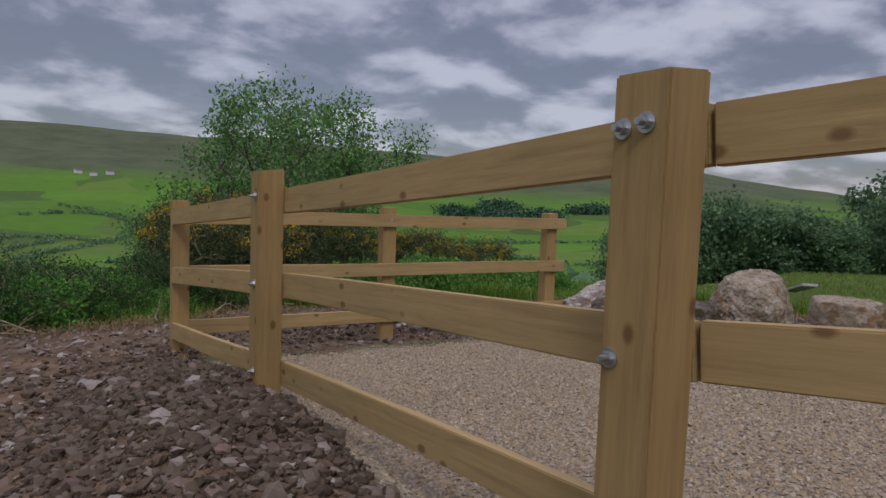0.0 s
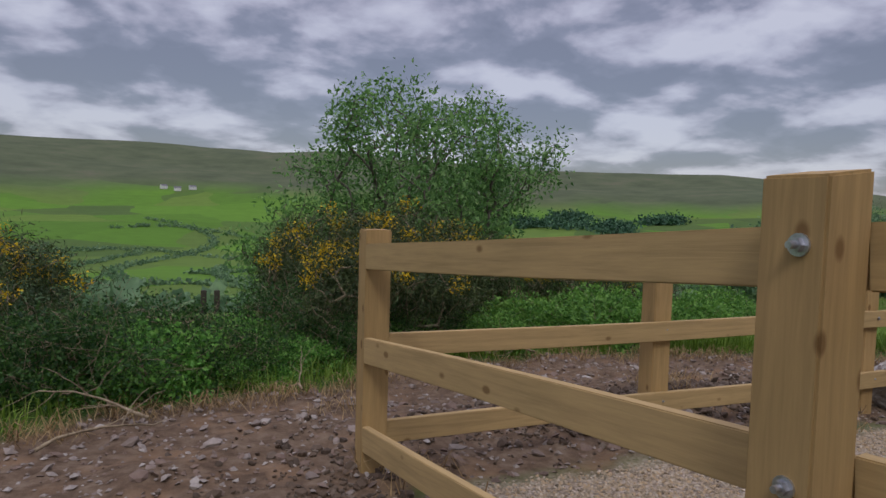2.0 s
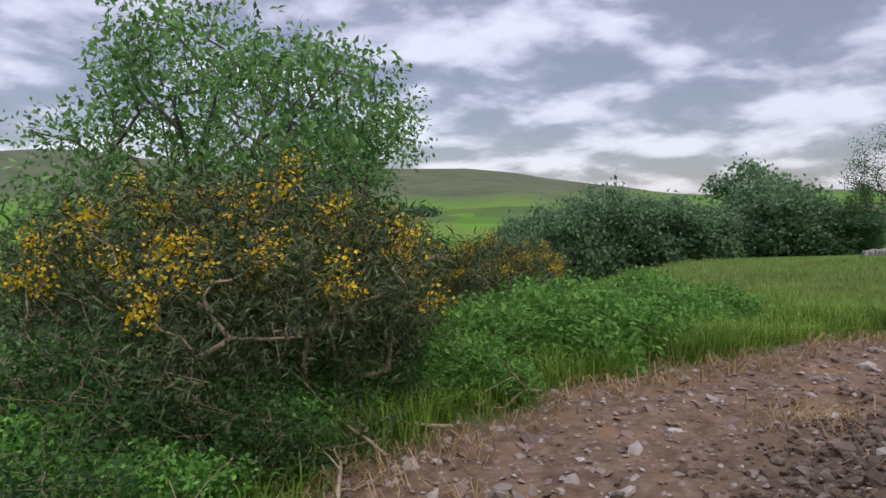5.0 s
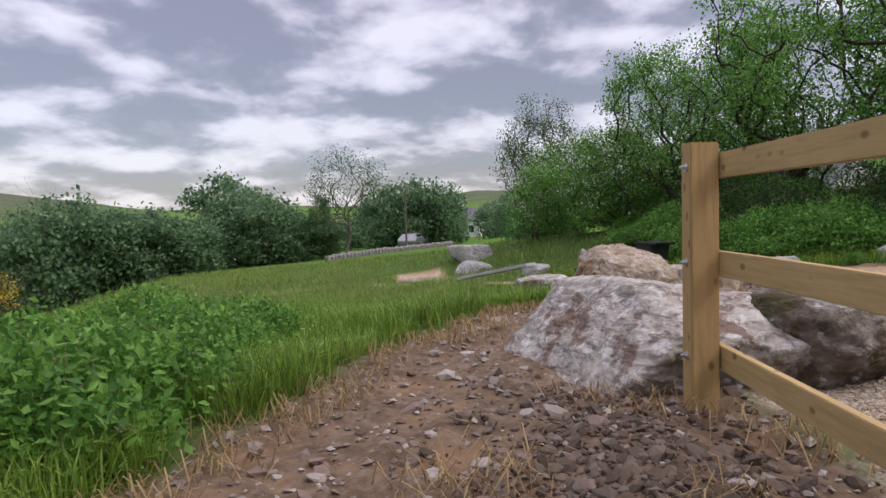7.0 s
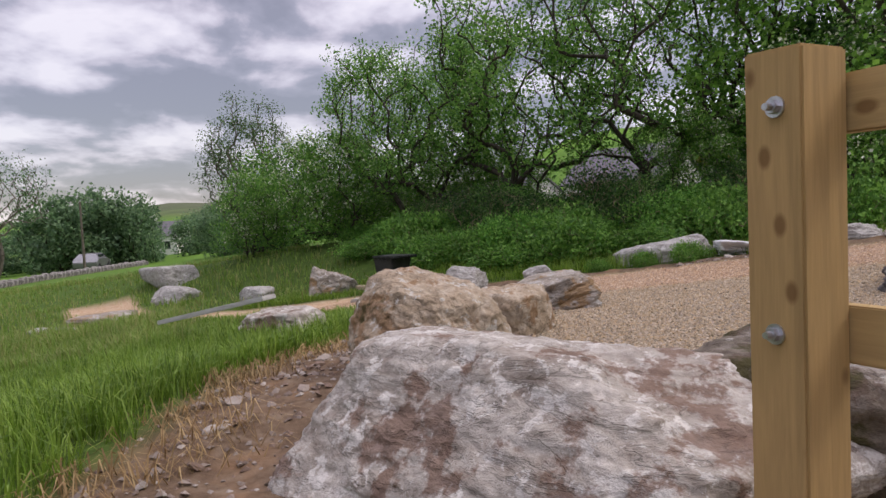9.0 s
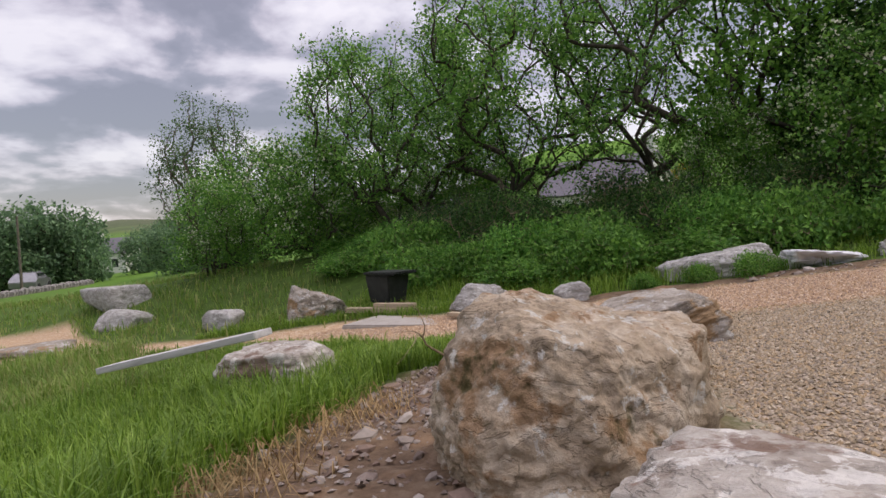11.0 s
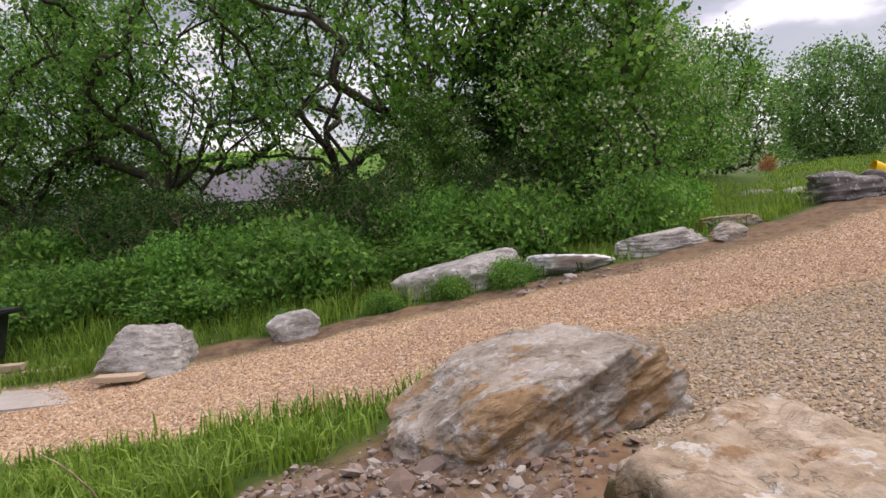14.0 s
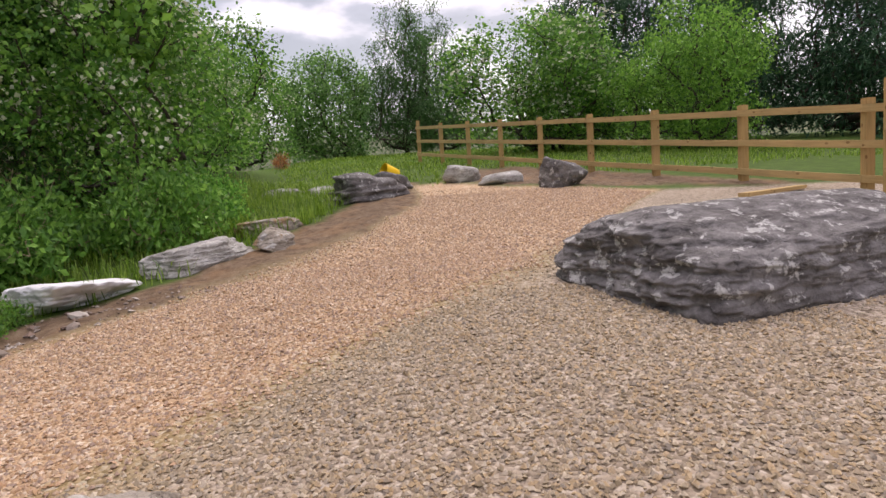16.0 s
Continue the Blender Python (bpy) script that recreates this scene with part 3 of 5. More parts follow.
# ---- boulders ----
def rock_mesh(name, mat, dims, seed, sub=4, rough=0.24, strata=0.15, lean=0.0, fine=0.05, taper=0.0, hard=11.0, cuts=11, faces=()):
    """A broken stone: a rounded block cut by random planes, layered and pitted; faces: its own broken faces as (nx, ny, nz, metres)."""
    rng = np.random.default_rng(1000 + seed)
    bm = bmesh.new()
    bmesh.ops.create_icosphere(bm, subdivisions=sub, radius=1.0)
    D = np.array([v.co for v in bm.verts])
    D /= np.linalg.norm(D, axis=1, keepdims=True)
    N = np.concatenate([np.eye(3), -np.eye(3), rng.normal(size=(cuts, 3))])
    N /= np.linalg.norm(N, axis=1, keepdims=True)
    N[:6] += rng.normal(size=(6, 3)) * rough * .8
    H = np.r_[rng.uniform(.82, 1.0, 6), rng.uniform(.86, 1.22, cuts)]
    if faces:
        own = np.array(faces, float)
        own[:, :3] /= np.linalg.norm(own[:, :3], axis=1, keepdims=True)
        N = np.concatenate([N, own[:, :3] * np.array(dims) / 2])
        H = np.r_[H, own[:, 3]]
    rad = (np.clip(D @ N.T / H, 0, None) ** hard).sum(1) ** (-1 / hard)
    off = Vector((seed * 7.3, seed * 3.1, seed * 1.7))
    for v, d, r in zip(bm.verts, D, rad):
        q = Vector(d * r)
        big = noise.fractal(q * 1.1 + off, 0.8, 2.0, 3)
        layer = noise.fractal(Vector((q.x * 0.8, q.y * 0.8, q.z * 4.5 + q.x * .8)) + off, 0.9, 2.0, 3)
        pit = noise.fractal(q * 5 + off, 0.75, 2.1, 5)
        chip = max(0.0, noise.noise(q * 2.6 + off * 2) - .22)
        q *= 1 + .22 * rough * big + strata * .13 * layer + fine * .8 * pit - chip * .28 * rough
        q.x *= 1 - taper * q.z
        q.y *= 1 - taper * q.z
        v.co = Vector((q.x * dims[0] / 2 + lean * q.z * dims[2] / 2, q.y * dims[1] / 2, q.z * dims[2] / 2))
    for f in bm.faces:
        f.smooth = True
    me = bpy.data.meshes.new(name)
    bm.to_mesh(me)
    bm.free()
    me.materials.append(mat)
    return me


def rock(name, mat, x, y, z, dims, rz, seed, label, category="boulder", tilt=(0, 0), **kw):
    ob = new(name, rock_mesh(name, mat, dims, seed, **kw))
    ob.matrix_world = pose(x, y, z, tilt[0], tilt[1], rz)
    return tagged(ob, label, category)


rock("boulder", M_ROCKWHITE, 5.68, 0.30, 0.10, (2.65, 1.75, 1.4), 21, 1, "large pale schist boulder with white lichen and brown earth", sub=7, rough=.26, strata=.34, fine=.06, hard=18.0, cuts=6,
     faces=((0, .76, .65, .40), (.05, -.1, 1, .46), (-.3, .1, .95, .6), (1, .25, .25, .92), (.55, .55, -.35, .95), (0, -1, .25, .6), (.75, .45, .5, .8)))
rock("boulder", M_ROCKBROWN, 7.74, -0.26, 0.25, (1.15, 1.1, 1.16), 20, 2, "brown boulder with rusty stains and moss on top", sub=7, rough=.24, strata=.16, fine=.06, hard=14.0, cuts=7,
     faces=((.15, .1, 1, .53), (.2, .85, .5, .5), (.9, .3, .35, .52), (-.9, .2, .3, .52), (-.5, .75, .25, .52)))
rock("boulder", M_ROCKSLAB, 9.47, -2.33, 0.04, (1.36, 0.85, 0.62), 38, 3, "flat grey-brown layered stone slab on gravel", sub=7, rough=.3, strata=.35, tilt=(-8, 13), taper=.02, fine=.05, hard=18.0)
rock("boulder", M_ROCKBROWN, 8.30, -1.32, 0.05, (1.0, 0.72, 0.92), -52, 6, "rusty pale boulder split from the one beside it", sub=6, rough=.26, strata=.2, fine=.05, taper=.05, hard=16.0)
rock("boulder", M_ROCKDARK, 5.75, -4.95, 0.52, (2.9, 1.75, 0.8), 8, 4, "broad dark whinstone boulder spotted with pale lichen", sub=7, rough=.22, strata=.25, fine=.05, taper=-.06)


# ---- plants ----
def tubes(segs, sides=5):
    """Tapered tubes from rows p0, p1, r0, r1."""
    p0 = np.array([s[0] for s in segs], float)
    p1 = np.array([s[1] for s in segs], float)
    r0 = np.array([s[2] for s in segs], float)[:, None, None]
    r1 = np.array([s[3] for s in segs], float)[:, None, None]
    d = p1 - p0
    d /= np.linalg.norm(d, axis=1, keepdims=True) + 1e-9
    ref = np.where(np.abs(d[:, 2:3]) > 0.9, [[1.0, 0, 0]], [[0, 0, 1.0]])
    u = np.cross(d, ref)
    u /= np.linalg.norm(u, axis=1, keepdims=True) + 1e-9
    v = np.cross(d, u)
    a = np.arange(sides) * 2 * math.pi / sides
    ring = np.cos(a)[None, :, None] * u[:, None] + np.sin(a)[None, :, None] * v[:, None]
    V = np.concatenate([p0[:, None] + ring * r0, p1[:, None] + ring * r1], 1)
    n = len(segs)
    i = np.arange(sides)
    f = np.stack([i, (i + 1) % sides, (i + 1) % sides + sides, i + sides], 1)
    Fq = (np.arange(n) * 2 * sides)[:, None, None] + f[None]
    return V.reshape(-1, 3), Fq.reshape(-1, 4)


def leaf_cloud(rng, centres, spread, count, size, narrow=0.5, flat=0.75, up=0.35):
    """Folded leaves, each a small island, scattered round the given centres."""
    c = np.repeat(centres, count, 0)
    n = len(c)
    off = rng.normal(size=(n, 3)) * np.array([1, 1, flat])
    off /= np.maximum(1.0, np.linalg.norm(off, axis=1, keepdims=True) / 1.9)
    p = c + off * spread
    d = rng.normal(size=(n, 3)) + np.array([0, 0, -0.2])
    d /= np.linalg.norm(d, axis=1, keepdims=True)
    nn = rng.normal(size=(n, 3)) + np.array([0, 0, up * 3])
    s = np.cross(d, nn)
    s /= np.linalg.norm(s, axis=1, keepdims=True) + 1e-9
    nn = np.cross(s, d)
    L = size * rng.uniform(.6, 1.35, (n, 1))
    W = L * narrow * 0.5
    V = np.stack([p, p + d * L * .45 + s * W + nn * L * .1, p + d * L, p + d * L * .45 - s * W + nn * L * .1], 1)
    Fq = np.arange(n * 4).reshape(n, 4)
    return V.reshape(-1, 3), Fq


def crown_points(rng, n, w, h, base, shape, lobes):
    """Clump centres in an uneven crown, standing on z = base."""
    out = []
    ph = rng.uniform(0, 6.28, 6)
    while len(out) < n:
        p = rng.uniform(-1, 1, 3)
        t = (p[2] + 1) / 2
        if shape == "cone":
            lim = (1 - t) ** 0.8 * 0.98 + .03
        elif shape == "tall":
            lim = 0.55 + 0.45 * math.sin(math.pi * min(1, t * 1.05)) if t < .5 else math.cos((t - .5) * math.pi * .95) ** .7
        elif shape == "dome":
            lim = math.sqrt(max(0, 1 - t * t)) * .95
        else:
            lim = math.sqrt(max(0, 1 - (p[2]) ** 2)) if t > .4 else 0.85 + .15 * t
        a = math.atan2(p[1], p[0])
        lim *= 1 + lobes * (math.sin(3 * a + ph[0] + 3 * t) * .6 + math.sin(5 * a + ph[1] - 5 * t) * .4)
        rr = math.hypot(p[0], p[1])
        if rr < lim and rr > lim * rng.uniform(0.0, 0.8):
            out.append((p[0] * w / 2, p[1] * w / 2, base + t * (h - base)))
    return np.array(out)


def plant(name, label, category, seed, h, w, leaf, bark=None, base=0.2, clumps=150, per=70, size=0.07, spread=0.28, shape="round",
          stems=1, narrow=0.5, lobes=0.2, flowers=None, flower_frac=0.2, flower_per=25, flower_size=0.03, trunk=0.05, up=0.35, wiggle=0.15, bare=False, group=""):
    """A tree or shrub: trunk and limbs that reach every clump of leaves, a crown, and blossom where it has any."""
    bark = bark or M_BARK
    rng = np.random.default_rng(seed)
    pts = crown_points(rng, clumps, w, h, base * h, shape, lobes)
    nodes, par = [], []
    for s in range(stems):
        a = rng.uniform(0, 6.28)
        foot = np.array([math.cos(a), math.sin(a), 0]) * (0 if stems == 1 else rng.uniform(.05, .12) * w)
        tip = np.array([foot[0] * 2.5 + rng.normal() * .05 * w, foot[1] * 2.5 + rng.normal() * .05 * w, h * rng.uniform(.6, .85)])
        foot[2] = -0.35
        last = -1
        for k in range(9):
            t = k / 8
            q = foot + (tip - foot) * t + rng.normal(size=3) * np.array([1, 1, .2]) * wiggle * w * .12 * (t > 0)
            nodes.append(q)
            par.append(last)
            last = len(nodes) - 1
    order = np.argsort(np.linalg.norm(pts - np.array([0, 0, base * h]), axis=1))
    ends = []
    for i in order:
        c = pts[i]
        arr = np.array(nodes)
        d = np.linalg.norm(arr - c, axis=1) + 0.9 * np.maximum(0, arr[:, 2] - c[2] + .1 * h)
        d[arr[:, 2] < min(c[2], base * h) * .6] += h * .25
        j = int(np.argmin(d))
        a, last = arr[j], j
        for t in (0.35, 0.7, 1.0):
            q = a + (c - a) * t + rng.normal(size=3) * np.linalg.norm(c - a) * 0.07 * (t < 1)
            nodes.append(q)
            par.append(last)
            last = len(nodes) - 1
        ends.append(last)
    wgt = np.zeros(len(nodes))
    for e in ends:
        j = e
        while j >= 0:
            wgt[j] += 1
            j = par[j]
    wgt = np.maximum(wgt, .6)
    rad = trunk * (wgt / clumps * stems) ** 0.52 + 0.0025
    segs = [(nodes[p], nodes[i], rad[p] if wgt[p] < wgt[i] * 3 else rad[i] * 1.25, rad[i]) for i, p in enumerate(par) if p >= 0]
    for c in pts:
        for _ in range(5 if bare else 2):
            e = c + rng.normal(size=3) * spread * (1.25 if bare else .9)
            segs.append((c, e, 0.006 * h / 5, 0.002))
    t = thing(name, pose(0, 0, 0), label, category, group or name.replace("_", " ") + " group")
    part("trunk", mesh_np("trunk", *tubes(segs, 5 if trunk > .11 else 4), bark, True), bark, t)
    if per:
        part("crown", mesh_np("crown", *leaf_cloud(rng, pts, spread, per, size, narrow, up=up), leaf), leaf, t)
    if flowers:
        pick = pts[(rng.random(len(pts)) < flower_frac) & (pts[:, 2] > base * h + (.5 if flowers is M_YELLOW else .15) * (h - base * h))]
        if len(pick):
            sp = pick + (pick - np.array([0, 0, base * h])) * 0.05
            part("blossom", mesh_np("blossom", *leaf_cloud(rng, sp, spread * (.5 if flowers is M_YELLOW else .75), flower_per, flower_size, 0.9), flowers), flowers, t)
    return t


def stand(ob, x, y, rz=0, s=1.0, dz=0.0):
    ob.matrix_world = pose(x, y, gz(x, y) + dz, 0, 0, rz) @ Matrix.Scale(s, 4)
    return ob


def again(ob, x, y, rz, s=1.0, dz=0.0, sz=None):
    return copy_thing(ob, pose(x, y, gz(x, y) + dz, 0, 0, rz) @ Matrix.Diagonal((s, s, sz or s, 1)))


# willow beyond the gorse
stand(plant("willow_tree", "bushy green willow growing behind the gorse", "tree", 11, 4.75, 5.6, M_WILLOW, M_BARKPALE, .05, 330, 82, .108, .25, "round", 5, .48, .55, trunk=.07, wiggle=.3), 3.5, 9.4, 40)
# gorse in flower
G1 = stand(plant("gorse_bush", "dense dark gorse bush with yellow flowers", "shrub", 21, 1.75, 2.5, M_GORSE, M_TWIG, .1, 140, 125, .095, .17, "round", 5, .16, .3, M_YELLOW, .42, 75, .032, .03), 1.9, 4.9, 0)
again(G1, 2.9, 5.6, 120, .8)
again(G1, 1.0, 5.6, 200, .95)
again(G1, 1.25, 4.0, 75, .8)
again(G1, -2.9, 4.3, 60, .8)
again(G1, -4.3, 5.0, 160, 1.0)
again(G1, 4.6, 6.6, 250, .62)
again(G1, 41.5, -38.8, 40, 1.7)
again(G1, 6.2, 8.0, 20, .62)
again(G1, 5.6, 5.9, 310, .62)
again(G1, 7.8, 7.4, 140, .7)
# brambles along the rough edge
B1 = stand(plant("bramble_bush", "tangled green bramble thicket beside bare soil", "shrub", 31, 0.85, 2.0, M_BRAMBLE, M_TWIG, .02, 80, 110, .074, .18, "dome", 6, .66, .5, trunk=.012, up=.25), -1.2, 2.9, 0, .65)
# darker bramble copy: the thicket's shade is put into its leaf colour
T2 = stand(plant("blackthorn_thicket", "tangled bramble with dead stems beside the soil, leaves coloured darker for shade", "shrub", 33, 0.9, 1.7, M_DARKLEAF, M_TWIG, .02, 75, 95, .055, .18, "dome", 7, .55, .5, trunk=.014, bare=True), -1.7, 2.7, 0, .8)
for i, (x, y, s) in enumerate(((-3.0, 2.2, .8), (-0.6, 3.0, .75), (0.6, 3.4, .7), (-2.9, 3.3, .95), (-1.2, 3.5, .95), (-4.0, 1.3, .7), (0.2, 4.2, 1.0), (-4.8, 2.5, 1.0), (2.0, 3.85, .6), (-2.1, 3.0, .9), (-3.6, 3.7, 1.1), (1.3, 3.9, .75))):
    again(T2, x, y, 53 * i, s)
for i, (x, y, s) in enumerate(((-2.9, 2.0, .75), (-3.5, 2.8, .8), (0.1, 3.1, .6), (-1.9, 2.75, .6), (-0.7, 2.85, .55), (-2.6, 3.1, .9), (0.9, 3.75, .7), (1.6, 3.9, .7), (-0.4, 3.9, .8), (-2.0, 3.7, .85), (-3.4, .9, .55), (-4.4, 1.8, .8), (2.4, 3.75, .5),
                               (3.6, 4.4, .7), (4.9, 4.2, .75), (5.6, 5.0, .7), (6.9, 4.6, .6), (-5.2, 3.2, 1.2), (2.9, 6.6, 1.2))):
    again(B1, x, y, 47 * i, s)
# trees along the bank behind the track
H1 = stand(plant("hawthorn_tree", "old leaning hawthorn with twisted dark trunks", "tree", 41, 6.8, 6.2, M_HAW, M_BARK, .2, 210, 88, .1, .25, "round", 3, .62, .55, M_WHITEFL, .3, 18, .05, .1, wiggle=.4), 18.9, -8.1, 0)
again(H1, 21.5, -5.9, 100, .85)
again(H1, 16.6, -10.4, 215, 1.08)
again(H1, 24.5, -7.5, 300, 1.0)
D1 = stand(plant("sycamore_tree", "dense dark-leaved tree with ivy round its trunk", "tree", 51, 9.5, 6.4, M_HAZEL, M_BARK, .16, 200, 85, .14, .31, "round", 1, .75, .45, trunk=.26, wiggle=.2), 13.4, -12.3, 0)
D2 = stand(plant("ivy_clad_trunk", "dark ivy growing thickly round a tree trunk", "shrub", 52, 4.0, 2.2, M_DARKLEAF, M_BARK, .05, 130, 130, .1, .28, "tall", 1, .8, .2, trunk=.1), 13.2, -12.1, 0)
W1 = stand(plant("hawthorn_bush", "hawthorn bush with white blossom", "shrub", 61, 3.4, 3.0, M_HAW, M_BARK, .06, 125, 100, .09, .25, "round", 3, .62, .45, M_WHITEFL, .5, 34, .065, .05), 11.6, -10.9, 0)
again(W1, 14.4, -9.6, 130, .62)
again(W1, 12.0, -16.0, 60, 1.15)
again(W1, 11.8, -20.5, 260, 1.3)
again(W1, 23.0, -3.6, 20, 1.0)
again(W1, 26.5, -3.2, 150, 1.1)
again(W1, 25.0, -1.4, 240, .8)
T1 = stand(plant("alder_tree", "airy slender grey-green tree by the lane", "tree", 71, 7.0, 3.8, M_ALDER, M_BARKPALE, .12, 170, 62, .095, .3, "tall", 3, .6, .25, trunk=.09), 31.0, -2.2, 0)
# brambles and nettles on the bank
for i, (x, y, s) in enumerate(((17.2, -5.2, 1.0), (15.8, -5.9, 1.1), (18.6, -5.4, 1.1), (14.6, -7.0, 1.1), (16.4, -7.4, 1.3), (13.4, -8.0, 1.1), (15.0, -8.6, 1.3), (12.2, -9.2, 1.0), (13.7, -9.4, 1.2),
                               (18.5, -7.0, 1.3), (20.2, -4.6, 1.0), (20.6, -6.6, 1.2), (11.2, -9.6, .9), (10.4, -11.0, .9), (17.6, -8.4, .8), (22.4, -4.4, 1.1))):
    again(B1, x, y, 61 * i + 20, s * 1.15, 0, s * (.8, 1.35, 1.05, .65)[i % 4])
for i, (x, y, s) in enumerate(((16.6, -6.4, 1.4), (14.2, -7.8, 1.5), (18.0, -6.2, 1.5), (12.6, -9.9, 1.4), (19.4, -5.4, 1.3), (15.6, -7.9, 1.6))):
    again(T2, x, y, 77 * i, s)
# trees at the head of the track
R1t = stand(plant("rowan_tree", "rounded green tree at the head of the track", "tree", 81, 6.5, 6.2, M_WILLOW, M_BARK, .06, 220, 80, .19, .42, "round", 3, .6, .15, trunk=.1), 7.4, -41.0, 0)
L1 = stand(plant("larch_tree", "feathery pale green larch", "tree", 82, 10.0, 4.6, M_LARCH, M_BARK, .06, 240, 90, .18, .36, "cone", 1, .3, .25, trunk=.16), 3.2, -36.8, 0)
again(L1, 0.6, -39.5, 120, .95)
W2 = again(W1, -0.7, -26.5, 40, 2.1, 0, 1.6)
again(W1, -2.2, -27.5, 160, 1.6)
O1 = stand(plant("sallow_bush", "rounded bright green sallow bush behind the fence", "shrub", 83, 5.0, 5.0, M_HAZEL, M_BARK, .05, 200, 90, .15, .36, "round", 4, .45, .2, trunk=.08), -4.6, -21.6, 0)
C1 = stand(plant("spruce_tree", "tall dark green spruce", "tree", 84, 13.0, 6.0, M_CONIFER, M_BARK, .04, 170, 60, .34, .45, "cone", 1, .25, .3, trunk=.2), -6.5, -35.0, 0)
for i, (x, y, s) in enumerate(((-11, -36, 1.1), (-15, -33, 1.0), (-19.5, -29, 1.1), (-10.5, -28.5, .95), (-15.5, -25, 1.0), (-21, -22, 1.0), (-14, -19.5, .9), (-19, -16, 1.0))):
    again(C1, x, y, 70 * i, s)
again(W1, 12.0, -34.0, 200, 1.6)
again(H1, 13.5, -27.0, 10, .9)
# nettles and docks on the grassy bank
K1 = stand(plant("nettle_patch", "fresh green nettles and brambles on the bank", "plant", 36, 0.62, 1.5, M_NETTLE, M_TWIG, .02, 75, 70, .078, .16, "dome", 6, .55, .6, trunk=.008, up=.3), 4.3, 3.75, 0, .9)
for i, (x, y, s) in enumerate(((5.2, 3.5, .8), (3.4, 4.1, .9), (6.0, 3.8, .9), (4.9, 4.6, 1.0), (7.0, 3.6, .7), (2.6, 3.65, .7), (7.4, 4.8, .9))):
    again(K1, x, y, 83 * i, s)


# young growth in front of the long boulder
for i, (x, y, s) in enumerate(((11.3, -6.45, .42), (11.85, -6.0, .34), (12.45, -5.5, .3), (13.2, -4.75, .32))):
    again(K1, x, y, 40 * i, s, 0, s * 1.2)


def dead_branch(x, y, length, rz, seed, lift=.25):
    """A bleached forked branch lying in the brush."""
    rng = np.random.default_rng(seed)
    segs, todo = [], [(np.array([0, 0, .05]), np.array([1, 0, .35]), length, .014)]
    while todo:
        p, d, ln, r = todo.pop()
        n = 7
        for i in range(n):
            d = d + rng.normal(size=3) * .16 + np.array([0, 0, -.06])
            d /= np.linalg.norm(d)
            q = p + d * ln / n
            q[2] = max(q[2], .03)
            segs.append((p, q, r, r * .86))
            r *= .86
            p = q
            if r > .0045 and rng.random() < .4:
                todo.append((p, d + rng.normal(size=3) * .6, ln * .5, r * .7))
    ob = new("dead_branch", mesh_np("dead_branch", *tubes(segs, 5), M_TWIG, True))
    ob.matrix_world = pose(x, y, gz(x, y) + .01, 0, 0, rz)
    return tagged(ob, "bleached dead branch lying in the brush", "branch", "dead branches")


for i, (x, y, ln, rz) in enumerate(((0.7, 2.5, 1.1, 60), (1.9, 3.0, 1.2, 140), (2.3, 3.2, .9, 20), (0.0, 2.1, .9, 100), (-1.2, 1.6, .8, 160), (-1.8, 1.0, .9, 40), (2.9, 3.1, .7, 200), (9.9, -.9, .8, 120), (-1.5, 2.0, 1.2, 95), (1.3, 2.9, 1.3, 75))):
    dead_branch(x, y, ln, rz, 300 + i)
stand(plant("russet_shrub", "small shrub with russet leaves at the head of the track", "shrub", 95, 1.5, 1.5, M_RUST, M_BARK, .1, 50, 40, .09, .2, "round", 3, .6, .3, trunk=.03), 9.8, -27.5, 0, .42)
for i, (x, y, s) in enumerate(((17.0, -4.3, 1.2), (15.2, -5.2, 1.2), (18.4, -4.4, 1.3), (14.0, -6.3, 1.2), (13.0, -7.4, 1.3), (11.9, -8.4, 1.2), (16.2, -5.2, 1.1), (19.8, -3.6, 1.2), (10.6, -9.6, 1.1), (14.6, -6.4, 1.5), (12.6, -8.6, 1.5))):
    again(K1, x, y, 71 * i, s, 0, s * (1.0, .6, 1.3)[i % 3])
for i, (x, y, s, sz) in enumerate(((20.4, -8.3, .9, .6), (22.6, -6.6, .9, .6), (24.6, -5.2, .9, .6), (14.8, -13.2, .9, .7))):
    again(W1, x, y, 97 * i, s, 0, sz)


# ---- middle distance: hedges, lane, houses ----
def polar(az, d, ex=0.85, ey=1.5):
    return ex + d * math.sin(radians(az)), ey + d * math.cos(radians(az))


E1 = stand(plant("ash_tree", "tall airy tree with thin young leaves", "tree", 91, 8.0, 6.0, M_LARCH, M_BARKPALE, .35, 120, 26, .16, .4, "round", 1, .5, .25, trunk=.14), *polar(79.5, 48), 0)
N1 = stand(plant("bare_tree", "leafless grey tree above the hedge", "tree", 92, 6.5, 6.0, M_LARCH, M_BARKPALE, .3, 150, 0, .1, .5, "round", 1, .5, .2, trunk=.12, bare=True), *polar(56.5, 58), 0, 1.3)
M1 = stand(plant("hedge_tree", "field hedge tree with distance haze put into its leaf colour", "tree", 93, 5.0, 4.6, M_HEDGE, M_BARK, .05, 85, 60, .26, .42, "round", 2, .7, .3, trunk=.1), *polar(71, 52), 0, 1.15)
